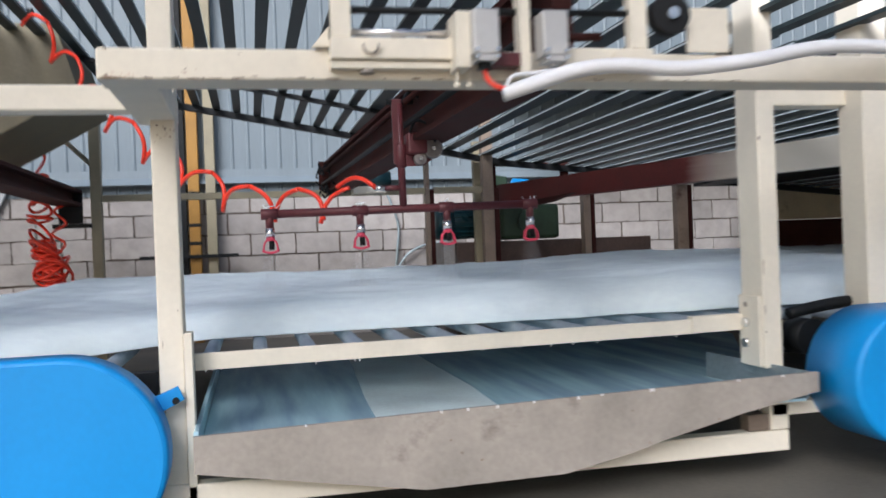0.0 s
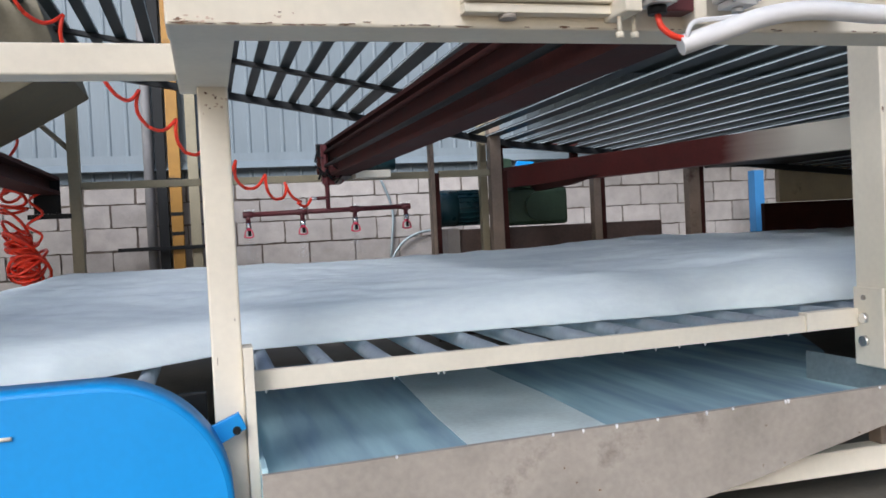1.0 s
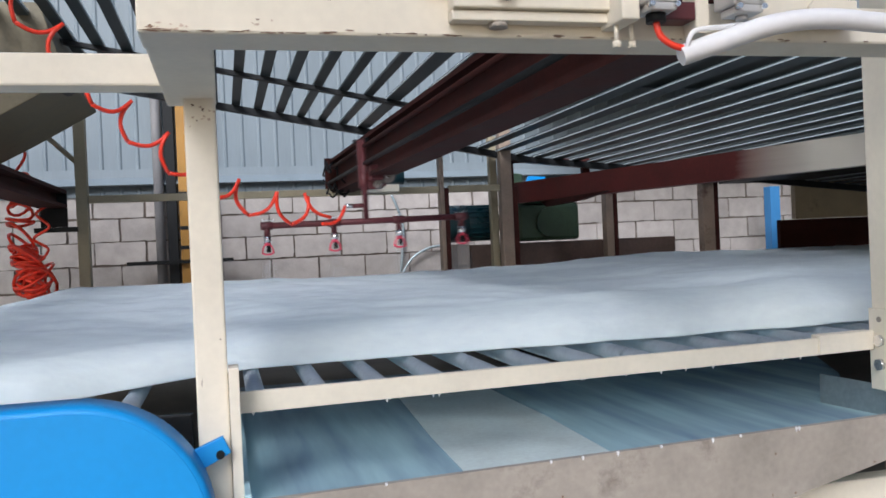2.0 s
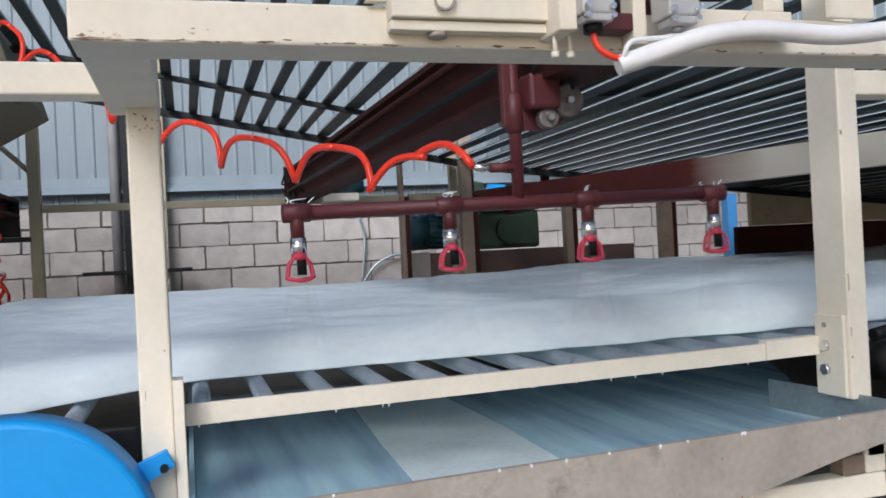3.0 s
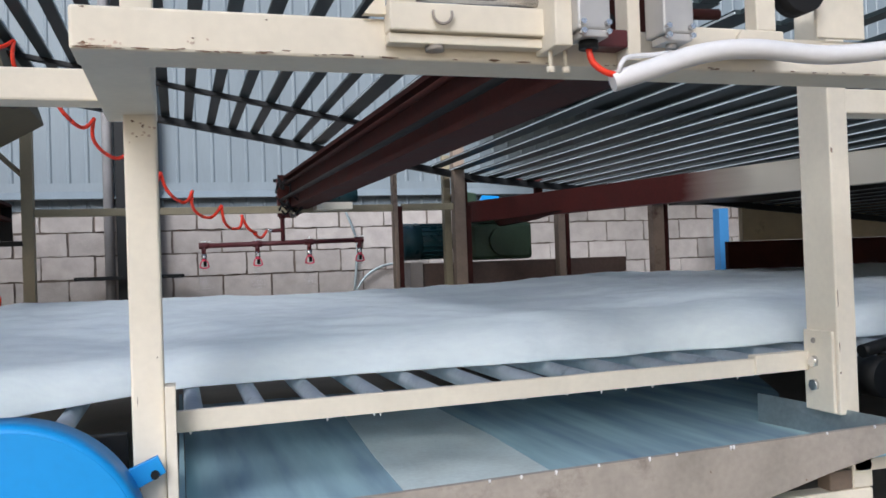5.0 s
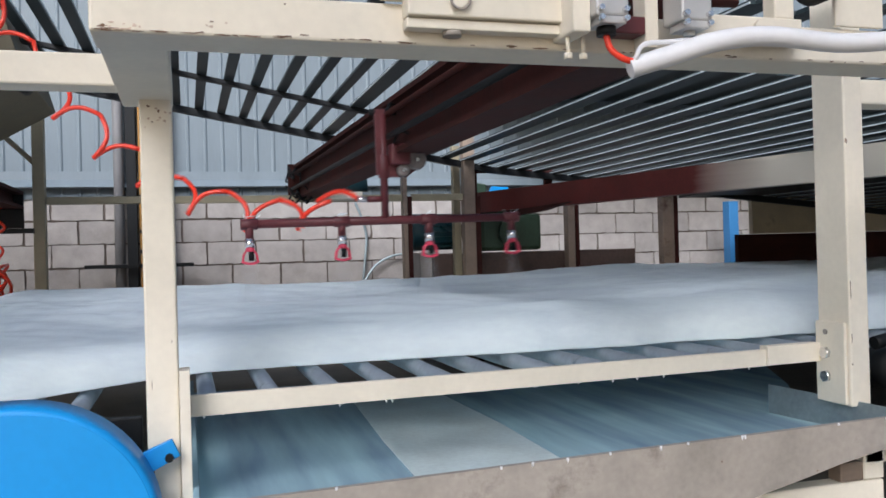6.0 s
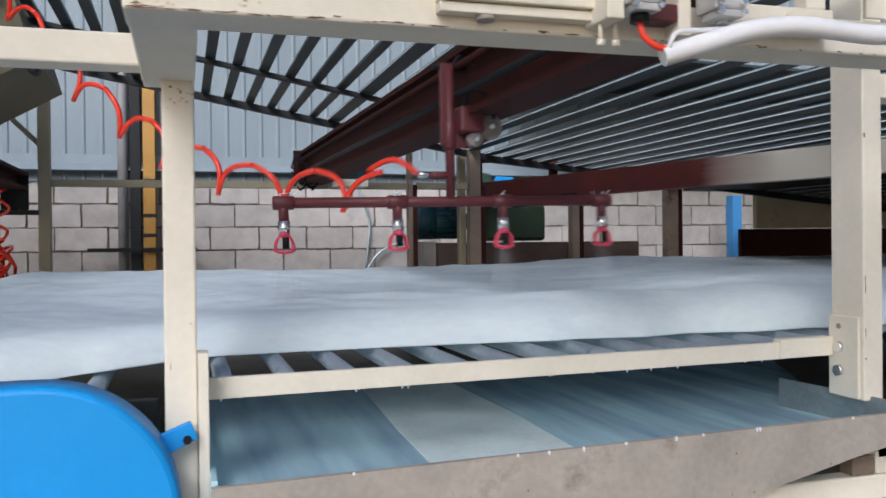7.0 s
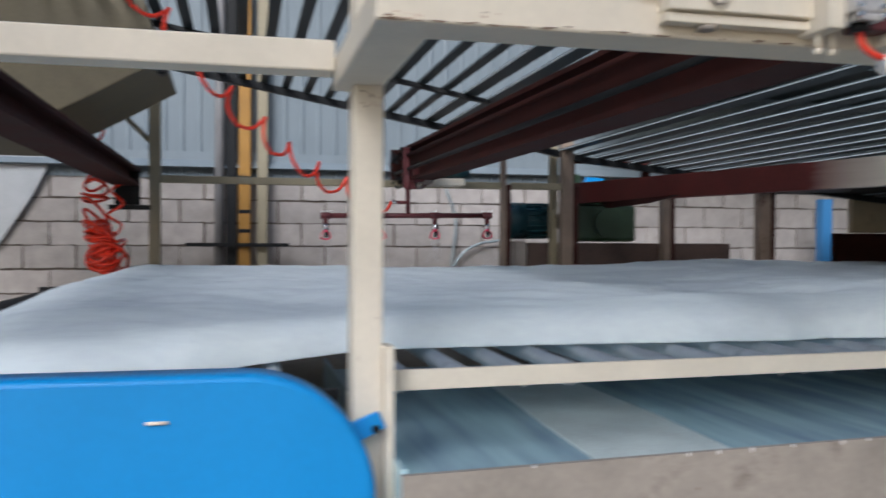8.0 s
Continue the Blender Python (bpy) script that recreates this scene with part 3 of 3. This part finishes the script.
cpath = spline([(0.545, 2.36, 1.083), (0.60, 2.35, 1.100), (0.70, 2.34, 1.130), (0.80, 2.335, 1.141), (0.95, 2.335, 1.136), (1.12, 2.335, 1.155), (1.35, 2.36, 1.195), (1.7, 2.40, 1.20)], 64)
part("hose", tube(cpath, [0.0162 + (0.0009 if k % 2 else 0) for k in range(len(cpath))], 14), WHITEP, cond)
part("red_cable", tube(spline([(0.507, 2.365, 1.137), (0.512, 2.362, 1.115), (0.53, 2.355, 1.098), (0.556, 2.352, 1.092)], 6), 0.0055, 8), REDHOSE, cond, "red cable")
part("white_cable", tube(spline([(0.66, 2.365, 1.137), (0.62, 2.35, 1.128), (0.565, 2.345, 1.12), (0.55, 2.345, 1.10), (0.556, 2.352, 1.092)], 6), 0.0042, 8), WHITEP, cond)

# ---- spray carriage ----
carriage = empty("spray_carriage", "maroon spray manifold with four pink-tipped nozzles hung on a travelling carriage", "spray carriage", (0.56, 6.8, 0.955))
HALF = 0.555
part("manifold", tube([(-HALF, 0, 0), (HALF, 0, 0)], 0.017, 12), MAROON, carriage)
part("stem", tube([(0, 0, 0), (0, 0, 0.42)], 0.015, 12), MAROON, carriage)
part("inlet", tube([(0, 0, 0.085), (-0.07, 0, 0.085)], 0.012, 10), MAROON, carriage)
part("inlet_fitting", tube([(-0.07, 0, 0.085), (-0.11, 0, 0.087)], 0.011, 8), CHROME, carriage)
part("runner_block", box(0.020, 0.10, -0.06, 0.06, 0.215, 0.300, 0.010), MAROON, carriage)
part("hanger_plate", box(-0.03, 0.012, -0.012, 0.012, 0.18, 0.44, 0.003), MAROON, carriage)
part("stem_socket", tube([(0, 0, 0.165), (0, 0, 0.17), (0, 0, 0.255), (0, 0, 0.26)], [0.016, 0.022, 0.022, 0.016], 14), MAROON, carriage)
LINT = mat("lint_covered_steel", (0.22, 0.19, 0.18), 0.9, var=0.45, scale=40, bump=0.6)
for px, pz, pr in ((0.125, 0.235, 0.040), (0.072, 0.195, 0.026)):
    pu = part("pulley", tube([(px, -0.045, pz), (px, -0.040, pz), (px, -0.030, pz), (px, -0.020, pz), (px, -0.015, pz)], [pr - 0.004, pr, pr - 0.009, pr, pr - 0.004], 22), LINT, carriage, "lint-covered grey pulley")
    part("pulley_bolt", tube([(px, -0.058, pz), (px, -0.045, pz)], 0.009, 6), CHROME, pu)
part("side_plate", prism([(0.02, 0.17), (0.09, 0.17), (0.155, 0.215), (0.155, 0.26), (0.10, 0.30), (0.02, 0.30)], "y", -0.010, 0.0, 0.002), MAROON, carriage)
part("top_clamp", tube([(-0.05, 0, 0.43), (0.06, 0, 0.43)], 0.012, 8), BLACK, carriage)
part("cable_bundle", tube(spline([(0.02, 0, 0.43), (0.05, 0.03, 0.47), (0.09, 0.02, 0.45), (0.10, 0, 0.40)], 6), 0.009, 8), BLACK, carriage)
part("air_lead", tube(spline([(0.03, -0.06, 0.30), (0.05, -0.09, 0.34), (0.10, -0.09, 0.32), (0.13, -0.06, 0.26)], 6), 0.006, 8), BLACK, carriage)
for k in range(4):
    x = -HALF + 0.025 + k * (2 * HALF - 0.05) / 3
    dr = part("dropper", tube([(x, 0, 0), (x, 0, -0.055)], 0.016, 10), MAROON, carriage)
    part("nozzle_nut", tube([(x, 0, -0.055), (x, 0, -0.094)], 0.0185, 6), CHROME, dr)
    part("nozzle", tube([(x + 0.004, -0.006, -0.08), (x + 0.004, -0.008, -0.138)], 0.0105, 8), BLACK, dr)
    gb = tube([(x, -0.004, -0.090), (x, -0.004, -0.104)], 0.0165, 12)
    rim = [(x + 0.030 * math.cos(a), -0.004 + 0.020 * math.sin(a), -0.146 + 0.004 * math.cos(2 * a)) for a in [2 * math.pi * i / 20 for i in range(21)]]
    tube(rim, 0.0048, 7, gb)
    for sx, sy in ((-1, -0.5), (1, -0.5), (-1, 0.6), (1, 0.6)):
        tube(spline([(x + sx * 0.013, -0.004 + sy * 0.012, -0.100), (x + sx * 0.024, -0.004 + sy * 0.018, -0.116), (x + sx * 0.028, -0.004 + sy * 0.020, -0.146)], 4), 0.0040, 6, gb)
    part("tip_guard", gb, PINK, dr, "pink open wire tip guard")
    tee = part("tee_fitting", tube([(x - 0.032, 0, 0), (x - 0.030, 0, 0), (x + 0.030, 0, 0), (x + 0.032, 0, 0)], [0.018, 0.0215, 0.0215, 0.018], 14), MAROON, carriage)
    lrnd = random.Random(40 + k)
    for i in range(3):
        lx, ly = x + lrnd.gauss(0, 0.012), lrnd.gauss(0, 0.006)
        part("lint", tube(spline([(lx, ly, 0.019), (lx + lrnd.gauss(0, 0.008), ly, 0.027), (lx + lrnd.gauss(0, 0.016), ly, 0.026 + 0.012 * lrnd.random())], 3), [0.0016] * 6 + [0.0006], 5), WEB, tee, "white fibre lint")

MIST = bpy.data.materials.new("spray_mist")
MIST.use_nodes = True
mn, ml = MIST.node_tree.nodes, MIST.node_tree.links
mb = mn["Principled BSDF"]
mb.inputs["Base Color"].default_value, mb.inputs["Roughness"].default_value = (0.9, 0.93, 0.97, 1), 1.0
mtc, mns, mrp = mn.new("ShaderNodeTexCoord"), mn.new("ShaderNodeTexNoise"), mn.new("ShaderNodeMapRange")
mns.inputs["Scale"].default_value = 30
mrp.inputs[1].default_value, mrp.inputs[2].default_value, mrp.inputs[3].default_value, mrp.inputs[4].default_value = 0.35, 0.75, 0.006, 0.034
ml.new(mtc.outputs["Object"], mns.inputs["Vector"])
ml.new(mns.outputs[0], mrp.inputs[0])
ml.new(mrp.outputs[0], mb.inputs["Alpha"])
for k in range(4):
    x = -HALF + 0.025 + k * (2 * HALF - 0.05) / 3
    for r in (0.034, 0.058):
        part("spray_mist", tube([(x, 0, -0.14), (x, 0, -0.30)], [r * 0.4, r], 14, caps=False), MIST, carriage, "fine pale spray mist")

# ---- air hose to the carriage, in rigid turns ----
hose = empty("air_hose", "bright red spiral air hose swinging from the canopy to the carriage", "air hose")
TURNS, LEG = 9, 0.187
ANCHOR = Vector((-0.985, 5.08, 1.955))


def half_turn():
    pts = [(0, LEG * k / 8, 0.040 * math.sin(math.pi * k / 8)) for k in range(9)]
    return tube(pts, 0.0096, 8)


leg_mesh = data("half_turn", half_turn(), REDHOSE)
legs = []
for k in range(2 * TURNS):
    ob = new("half_turn", leg_mesh)
    ob.parent = hose
    legs.append(ob)
part("swivel", box(-1.0, -0.97, 5.065, 5.095, 1.945, 1.985, 0.006), BLACK, hose)

# ---- far side things ----
motor = empty("drive_motor", "teal electric motor with dark green gearbox behind the conveyor", "motor")
part("motor_body", tube([(1.50, 7.4, 0.955), (1.53, 7.4, 0.955), (1.80, 7.4, 0.955)], [0.10, 0.125, 0.125], 24), TEAL, motor)
part("fan_cover", tube([(1.445, 7.4, 0.955), (1.45, 7.4, 0.955), (1.465, 7.4, 0.955), (1.48, 7.4, 0.955), (1.595, 7.4, 0.955)], [0.09, 0.118, 0.134, 0.139, 0.139], 28), TEAL, motor)
for k in range(20):
    a = 2 * math.pi * k / 20
    part("cooling_fin", prism([(7.4 + 0.12 * math.cos(a) - 0.003 * math.sin(a), 0.955 + 0.12 * math.sin(a) + 0.003 * math.cos(a)), (7.4 + 0.136 * math.cos(a) - 0.002 * math.sin(a), 0.955 + 0.136 * math.sin(a) + 0.002 * math.cos(a)), (7.4 + 0.136 * math.cos(a) + 0.002 * math.sin(a), 0.955 + 0.136 * math.sin(a) - 0.002 * math.cos(a)), (7.4 + 0.12 * math.cos(a) + 0.003 * math.sin(a), 0.955 + 0.12 * math.sin(a) - 0.003 * math.cos(a))], "x", 1.60, 1.79), TEAL, motor)
part("gearbox_lid", box(2.03, 2.30, 7.26, 7.60, 1.081, 1.12, 0.012), GREEN, motor)
part("gearbox_flange", tube([(2.23, 7.25, 0.94), (2.23, 7.28, 0.94)], 0.11, 20), GREEN, motor)
part("gearbox", box(1.98, 2.48, 7.28, 7.62, 0.80, 1.08, 0.03), GREEN, motor, "dark green gearbox")
part("coupling", tube([(1.80, 7.4, 0.955), (1.98, 7.4, 0.955)], 0.06, 16), BLACK, motor)
thing("motor_plinth", box(1.60, 3.27, 7.26, 7.75, 0.0, 0.79, 0.006), mat("dull_brown_steel", (0.085, 0.055, 0.045), 0.7, var=0.3, dirt=(0.05, 0.025, 0.02), dirt_amt=0.3), "dark brown steel plinth under the motor", "plinth")
thing("concrete_pier", box(1.50, 1.598, 7.3, 7.7, 0.0, 0.80, 0.006), BLOCK, "pale rough concrete pier beside the plinth", "pier")
small = empty("small_motor", "small teal motor on a cream base at the beam end", "motor")
part("motor_body", tube([(0.77, 6.85, 1.275), (1.02, 6.85, 1.275)], 0.055, 16), TEAL, small)
part("base", box(0.74, 0.98, 6.78, 6.94, 1.17, 1.219, 0.004), CREAM, small)
yp = empty("yellow_column", "yellow-painted steel column with black worn bands", "column")
part("shaft", box(-0.51, -0.415, 8.46, 8.57, 0, 4.0, 0.006), YELLOW, yp)
for z in (0.86, 1.02, 1.30):
    part("band", box(-0.513, -0.412, 8.457, 8.573, z, z + 0.03, 0.002), BLACK, yp)
thing("tan_column", box(-0.36, -0.275, 8.47, 8.57, 0, 4.0, 0.005), TAN, "olive tan steel column before the block wall", "column")
thing("dark_channel", box(-0.61, -0.53, 8.50, 8.57, 0, 4.0, 0.004), BLACK, "dark steel channel between the pipes", "channel")
thing("wall_bracket", box(-0.93, -0.10, 8.42, 8.455, 0.745, 0.775, 0.002), BLACK, "thin dark steel strip across the columns", "bracket")
thing("plastic_curtain", prism([(-2.0, 3.9), (-2.0, 1.36), (-2.1, 1.15), (-2.36, 0.74), (-2.9, 0.70), (-2.9, 3.9)], "y", 8.55, 8.575, 0.003), mat("cloudy_white_plastic", (0.42, 0.44, 0.45), 0.55, var=0.1), "cloudy white plastic curtain hanging askew before the wall", "curtain")
thing("grey_pipe", tube([(-0.665, 8.5, 0), (-0.665, 8.5, 4.0)], 0.04, 16), mat("weathered_grey_pipe", (0.17, 0.165, 0.165), 0.6, var=0.15), "grey steel pipe riser beside the yellow one", "pipe")
thing("blue_post", box(4.66, 4.76, 8.0, 8.1, 0, 1.20, 0.004), BLUEP, "pale blue steel post before the wall", "post")
oven = empty("oven_housing", "tan sheet-metal oven housing with a dark opening", "oven")
# Tan lightened in colour to make up for the roof panel's shade
part("upper_panel", box(4.25, 7.5, 7.1, 7.15, 0.88, 1.18, 0.004), mat("lightened_tan_paint", (0.56, 0.48, 0.33), 0.6, var=0.12, dirt=(0.3, 0.24, 0.15), dirt_amt=0.25), oven)
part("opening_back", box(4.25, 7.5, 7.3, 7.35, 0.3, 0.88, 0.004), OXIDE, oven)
part("roof_panel", prism([(2.95, 4.4), (3.3, 3.3), (7.5, 3.3), (7.5, 7.3), (3.7, 7.3)], "z", 1.19, 1.215), BLACK, oven)
hood = empty("feed_hood", "tan sheet-metal hood over the incoming wadding", "hood")
HOODP = mat("olive_hood_paint", (0.13, 0.11, 0.068), 0.65, var=0.2, dirt=(0.08, 0.06, 0.04), dirt_amt=0.25)
part("panel", prism([(-3.0, 2.05), (-0.98, 2.05), (-0.87, 1.68), (-1.22, 1.48), (-1.6, 1.28), (-3.0, 1.28)], "y", 5.6, 6.6, 0.006), HOODP, hood)
part("hinge", tube([(-0.87, 5.5, 1.63), (-0.87, 5.62, 1.63)], 0.03, 10), BLACK, hood)
frame_w = empty("opening_frame", "dark red steel frame round a gap to the yard", "frame")
for x0, x1, z0, z1 in ((1.86, 2.50, 1.375, 1.40), (1.86, 1.90, 1.20, 1.374), (2.44, 2.50, 1.20, 1.374)):
    part("bar", box(x0, x1, 7.1, 7.14, z0, z1, 0.003), OXIDE, frame_w)
thing("blue_tarpaulin", prism([(2.05, 1.08), (2.24, 1.08), (2.30, 1.30), (2.16, 1.31)], "y", 7.5, 7.53, 0.004), BLUE, "scrap of bright blue tarpaulin behind the frame", "tarpaulin")
thing("machine_cover", prism([(2.04, 1.122), (2.12, 1.122), (2.13, 1.33), (2.0, 1.35), (1.98, 1.19)], "y", 7.54, 7.59, 0.015), GREEN, "dark green machine cover behind the frame", "cover")


def tangle(path, r, n, rad, seed, steps=16):
    """Slack turns of unequal size and lean along a smooth path."""
    tr_, pts, out = random.Random(seed), spline(path, 20), []
    sizes = [r * tr_.uniform(0.55, 1.25) for _ in range(n + 2)]
    leans = [(tr_.uniform(-0.9, 0.9), tr_.uniform(-0.9, 0.9)) for _ in range(n + 2)]
    for k in range(n * steps + 1):
        u = k / (n * steps) * (len(pts) - 1)
        i = min(int(u), len(pts) - 2)
        p = pts[i].lerp(pts[i + 1], u - i)
        m, f = divmod(k / steps, 1.0)
        m = int(m)
        g = f * f * (3 - 2 * f)
        rr = sizes[m] * (1 - g) + sizes[m + 1] * g
        lx, ly = (leans[m][c] * (1 - g) + leans[m + 1][c] * g for c in (0, 1))
        a = 2 * math.pi * f
        dx, dy = math.cos(a) * rr, math.sin(a) * rr
        out.append(p + Vector((dx, dy, lx * dx + ly * dy)))
    return tube(out, rad, 6)


hc = empty("hanging_hose_coil", "slack coiled red air hose hanging in a tangled bundle", "air hose")
part("upper_length", tangle([(-1.40, 6.88, 1.75), (-1.37, 6.9, 1.45), (-1.36, 6.9, 1.22)], 0.045, 4, 0.010, 3), REDHOSE, hc)
part("loose_length", tangle([(-1.36, 6.9, 1.22), (-1.38, 6.9, 1.05), (-1.36, 6.9, 0.84)], 0.065, 6, 0.0105, 5), REDHOSE, hc)
part("bunched_length", tangle([(-1.36, 6.9, 0.86), (-1.33, 6.9, 0.74), (-1.31, 6.9, 0.66)], 0.105, 19, 0.0105, 7), REDHOSE, hc)
part("trailing_length", tangle([(-1.31, 6.9, 0.70), (-1.30, 6.88, 0.64), (-1.30, 6.88, 0.62)], 0.06, 5, 0.010, 11), REDHOSE, hc)
part("side_strand", tube(spline([(-1.30, 6.87, 0.78), (-1.22, 6.87, 0.88), (-1.30, 6.87, 0.95), (-1.21, 6.87, 1.02), (-1.28, 6.87, 1.10), (-1.22, 6.88, 1.15)], 8), 0.009, 6), REDHOSE, hc)
part("crossbar", box(-1.30, -1.05, 6.88, 6.92, 0.985, 1.015, 0.003), BLACK, machine)

thing("wall_cable", tube(spline([(1.27, 8.57, 1.26), (1.33, 8.56, 1.1), (1.36, 8.56, 0.95), (1.34, 8.55, 0.75), (1.32, 8.55, 0.58)], 8), 0.011, 8), GALV, "pale grey cable drooping down the block wall", "cable")
thing("wall_cable", tube(spline([(1.32, 8.54, 0.55), (1.43, 8.54, 0.70), (1.58, 8.54, 0.78), (1.75, 8.53, 0.81), (1.95, 8.5, 0.9)], 8), 0.011, 8), GALV, "pale grey cable looping across to the motor", "cable")

# ---- block courses ----
rowz = [0.75 + COURSE * k for k in range(-4, 4)]
block_rnd = random.Random(8)


def rough_block(half):
    """A block face with a chipped, uneven outline."""
    lo, hi, n, pts = 0.006, COURSE - 0.006, 9, []
    for a, b, m in (((-half, lo), (half, lo), n), ((half, lo), (half, hi), 4), ((half, hi), (-half, hi), n), ((-half, hi), (-half, lo), 4)):
        for i in range(m):
            u = i / m
            pts.append((a[0] + (b[0] - a[0]) * u + block_rnd.gauss(0, 0.0022), a[1] + (b[1] - a[1]) * u + block_rnd.gauss(0, 0.0022)))
    return data("block", prism(pts, "y", 0, 0.03), BLOCK)


block_meshes = [rough_block(0.1925) for _ in range(7)]
for k, z in enumerate(rowz):
    off = 0.013 if k % 2 else 0.213
    i = -12
    while off + i * PITCH < 7.8:
        x = off + i * PITCH + 0.2
        if x > -4.7:
            ob = new("block", block_rnd.choice(block_meshes))
            ob.parent = wall
            ob.location = (x + random.uniform(-0.004, 0.004), WALL_Y - 0.006 + 0.008 * random.random(), z - COURSE + random.uniform(-0.003, 0.003))
            ob.rotation_euler = (0, random.uniform(-0.008, 0.008), 0)
        i += 1


def carriage_place(t):
    """Where the travelling carriage hangs at t seconds: quick starts, an even run, quick stops."""
    half, speed, start, stop = 1.7725, 2.86, 0.23, 0.38
    d = (t - 3.075) % (2 * half)
    d = min(d, 2 * half - d)
    if d < start:
        y = 3.0 + speed * d * d / (2 * start)
    elif d < half - stop:
        y = 3.0 + speed * (d - start / 2)
    else:
        y = 3.0 + speed * (half - start / 2 - stop / 2) - speed * (half - d) ** 2 / (2 * stop)
    return Vector((0.632 - 0.0195 * (y - 3), y, 0.907 + 0.0148 * (y - 3.05)))


def hose_nodes(t):
    """The joints of the hose's half turns: low, high, low and so on, from the carriage to the canopy."""
    b = carriage_place(t) + Vector((-0.11, 0, 0.087))
    sag = float(np.interp(b.y, (3.0, 3.5, 3.9, 4.6, 5.3, 6.1, 6.75, 7.1), (0.21, 0.32, 0.38, 0.38, 0.36, 0.28, 0.20, 0.17)))
    line = [b.lerp(ANCHOR, v / 60) - Vector((0, 0, 4 * sag * v / 60 * (1 - v / 60))) for v in range(61)]
    run = [0.0]
    for p, q in zip(line, line[1:]):
        run.append(run[-1] + (q - p).length)
    pitch = run[-1] / TURNS
    rise = math.sqrt(max(0.0016, LEG * LEG - pitch * pitch / 4))
    w = min(1, max(0, (b.y - 4.1) / 1.3))
    w = w * w * (3 - 2 * w)
    out = []
    for k in range(2 * TURNS + 1):
        s = [float(np.interp(k * pitch / 2 + e, run, [p[c] for p in line])) for e in (-0.02, 0.0, 0.02) for c in range(3)]
        along = (Vector(s[6:9]) - Vector(s[0:3])).normalized()
        side = along.cross(Vector((0, 0, 1))).normalized()
        up = side.cross(along)
        a = math.pi * w + 0.3 * math.sin(k * 1.05)
        lift = up * math.cos(a) + side * math.sin(a)
        out.append((Vector(s[3:6]) + lift * rise * (0 if k == 0 else 0.3 if k == 1 else 0.5 if k % 2 else -0.5), lift))
    return out


def hose_rows():
    rows = [[] for _ in legs]
    for i in range(81):
        nodes = hose_nodes(i / 10)
        for k in range(len(legs)):
            (p, lift), q = nodes[k], nodes[k + 1][0]
            d = (q - p).normalized()
            side = d.cross(lift).normalized()
            up = side.cross(d)
            rows[k].append((i / 10, Matrix(((side.x, d.x, up.x, p.x), (side.y, d.y, up.y, p.y), (side.z, d.z, up.z, p.z), (0, 0, 0, 1)))))
    return rows


def motions():
    tilt = Matrix.Rotation(-0.012, 4, "Y")
    walk(carriage, [(k / 20, Matrix.Translation(carriage_place(k / 20)) @ tilt) for k in range(161)])
    for ob, rows in zip(legs, hose_rows()):
        walk(ob, rows)


motions()
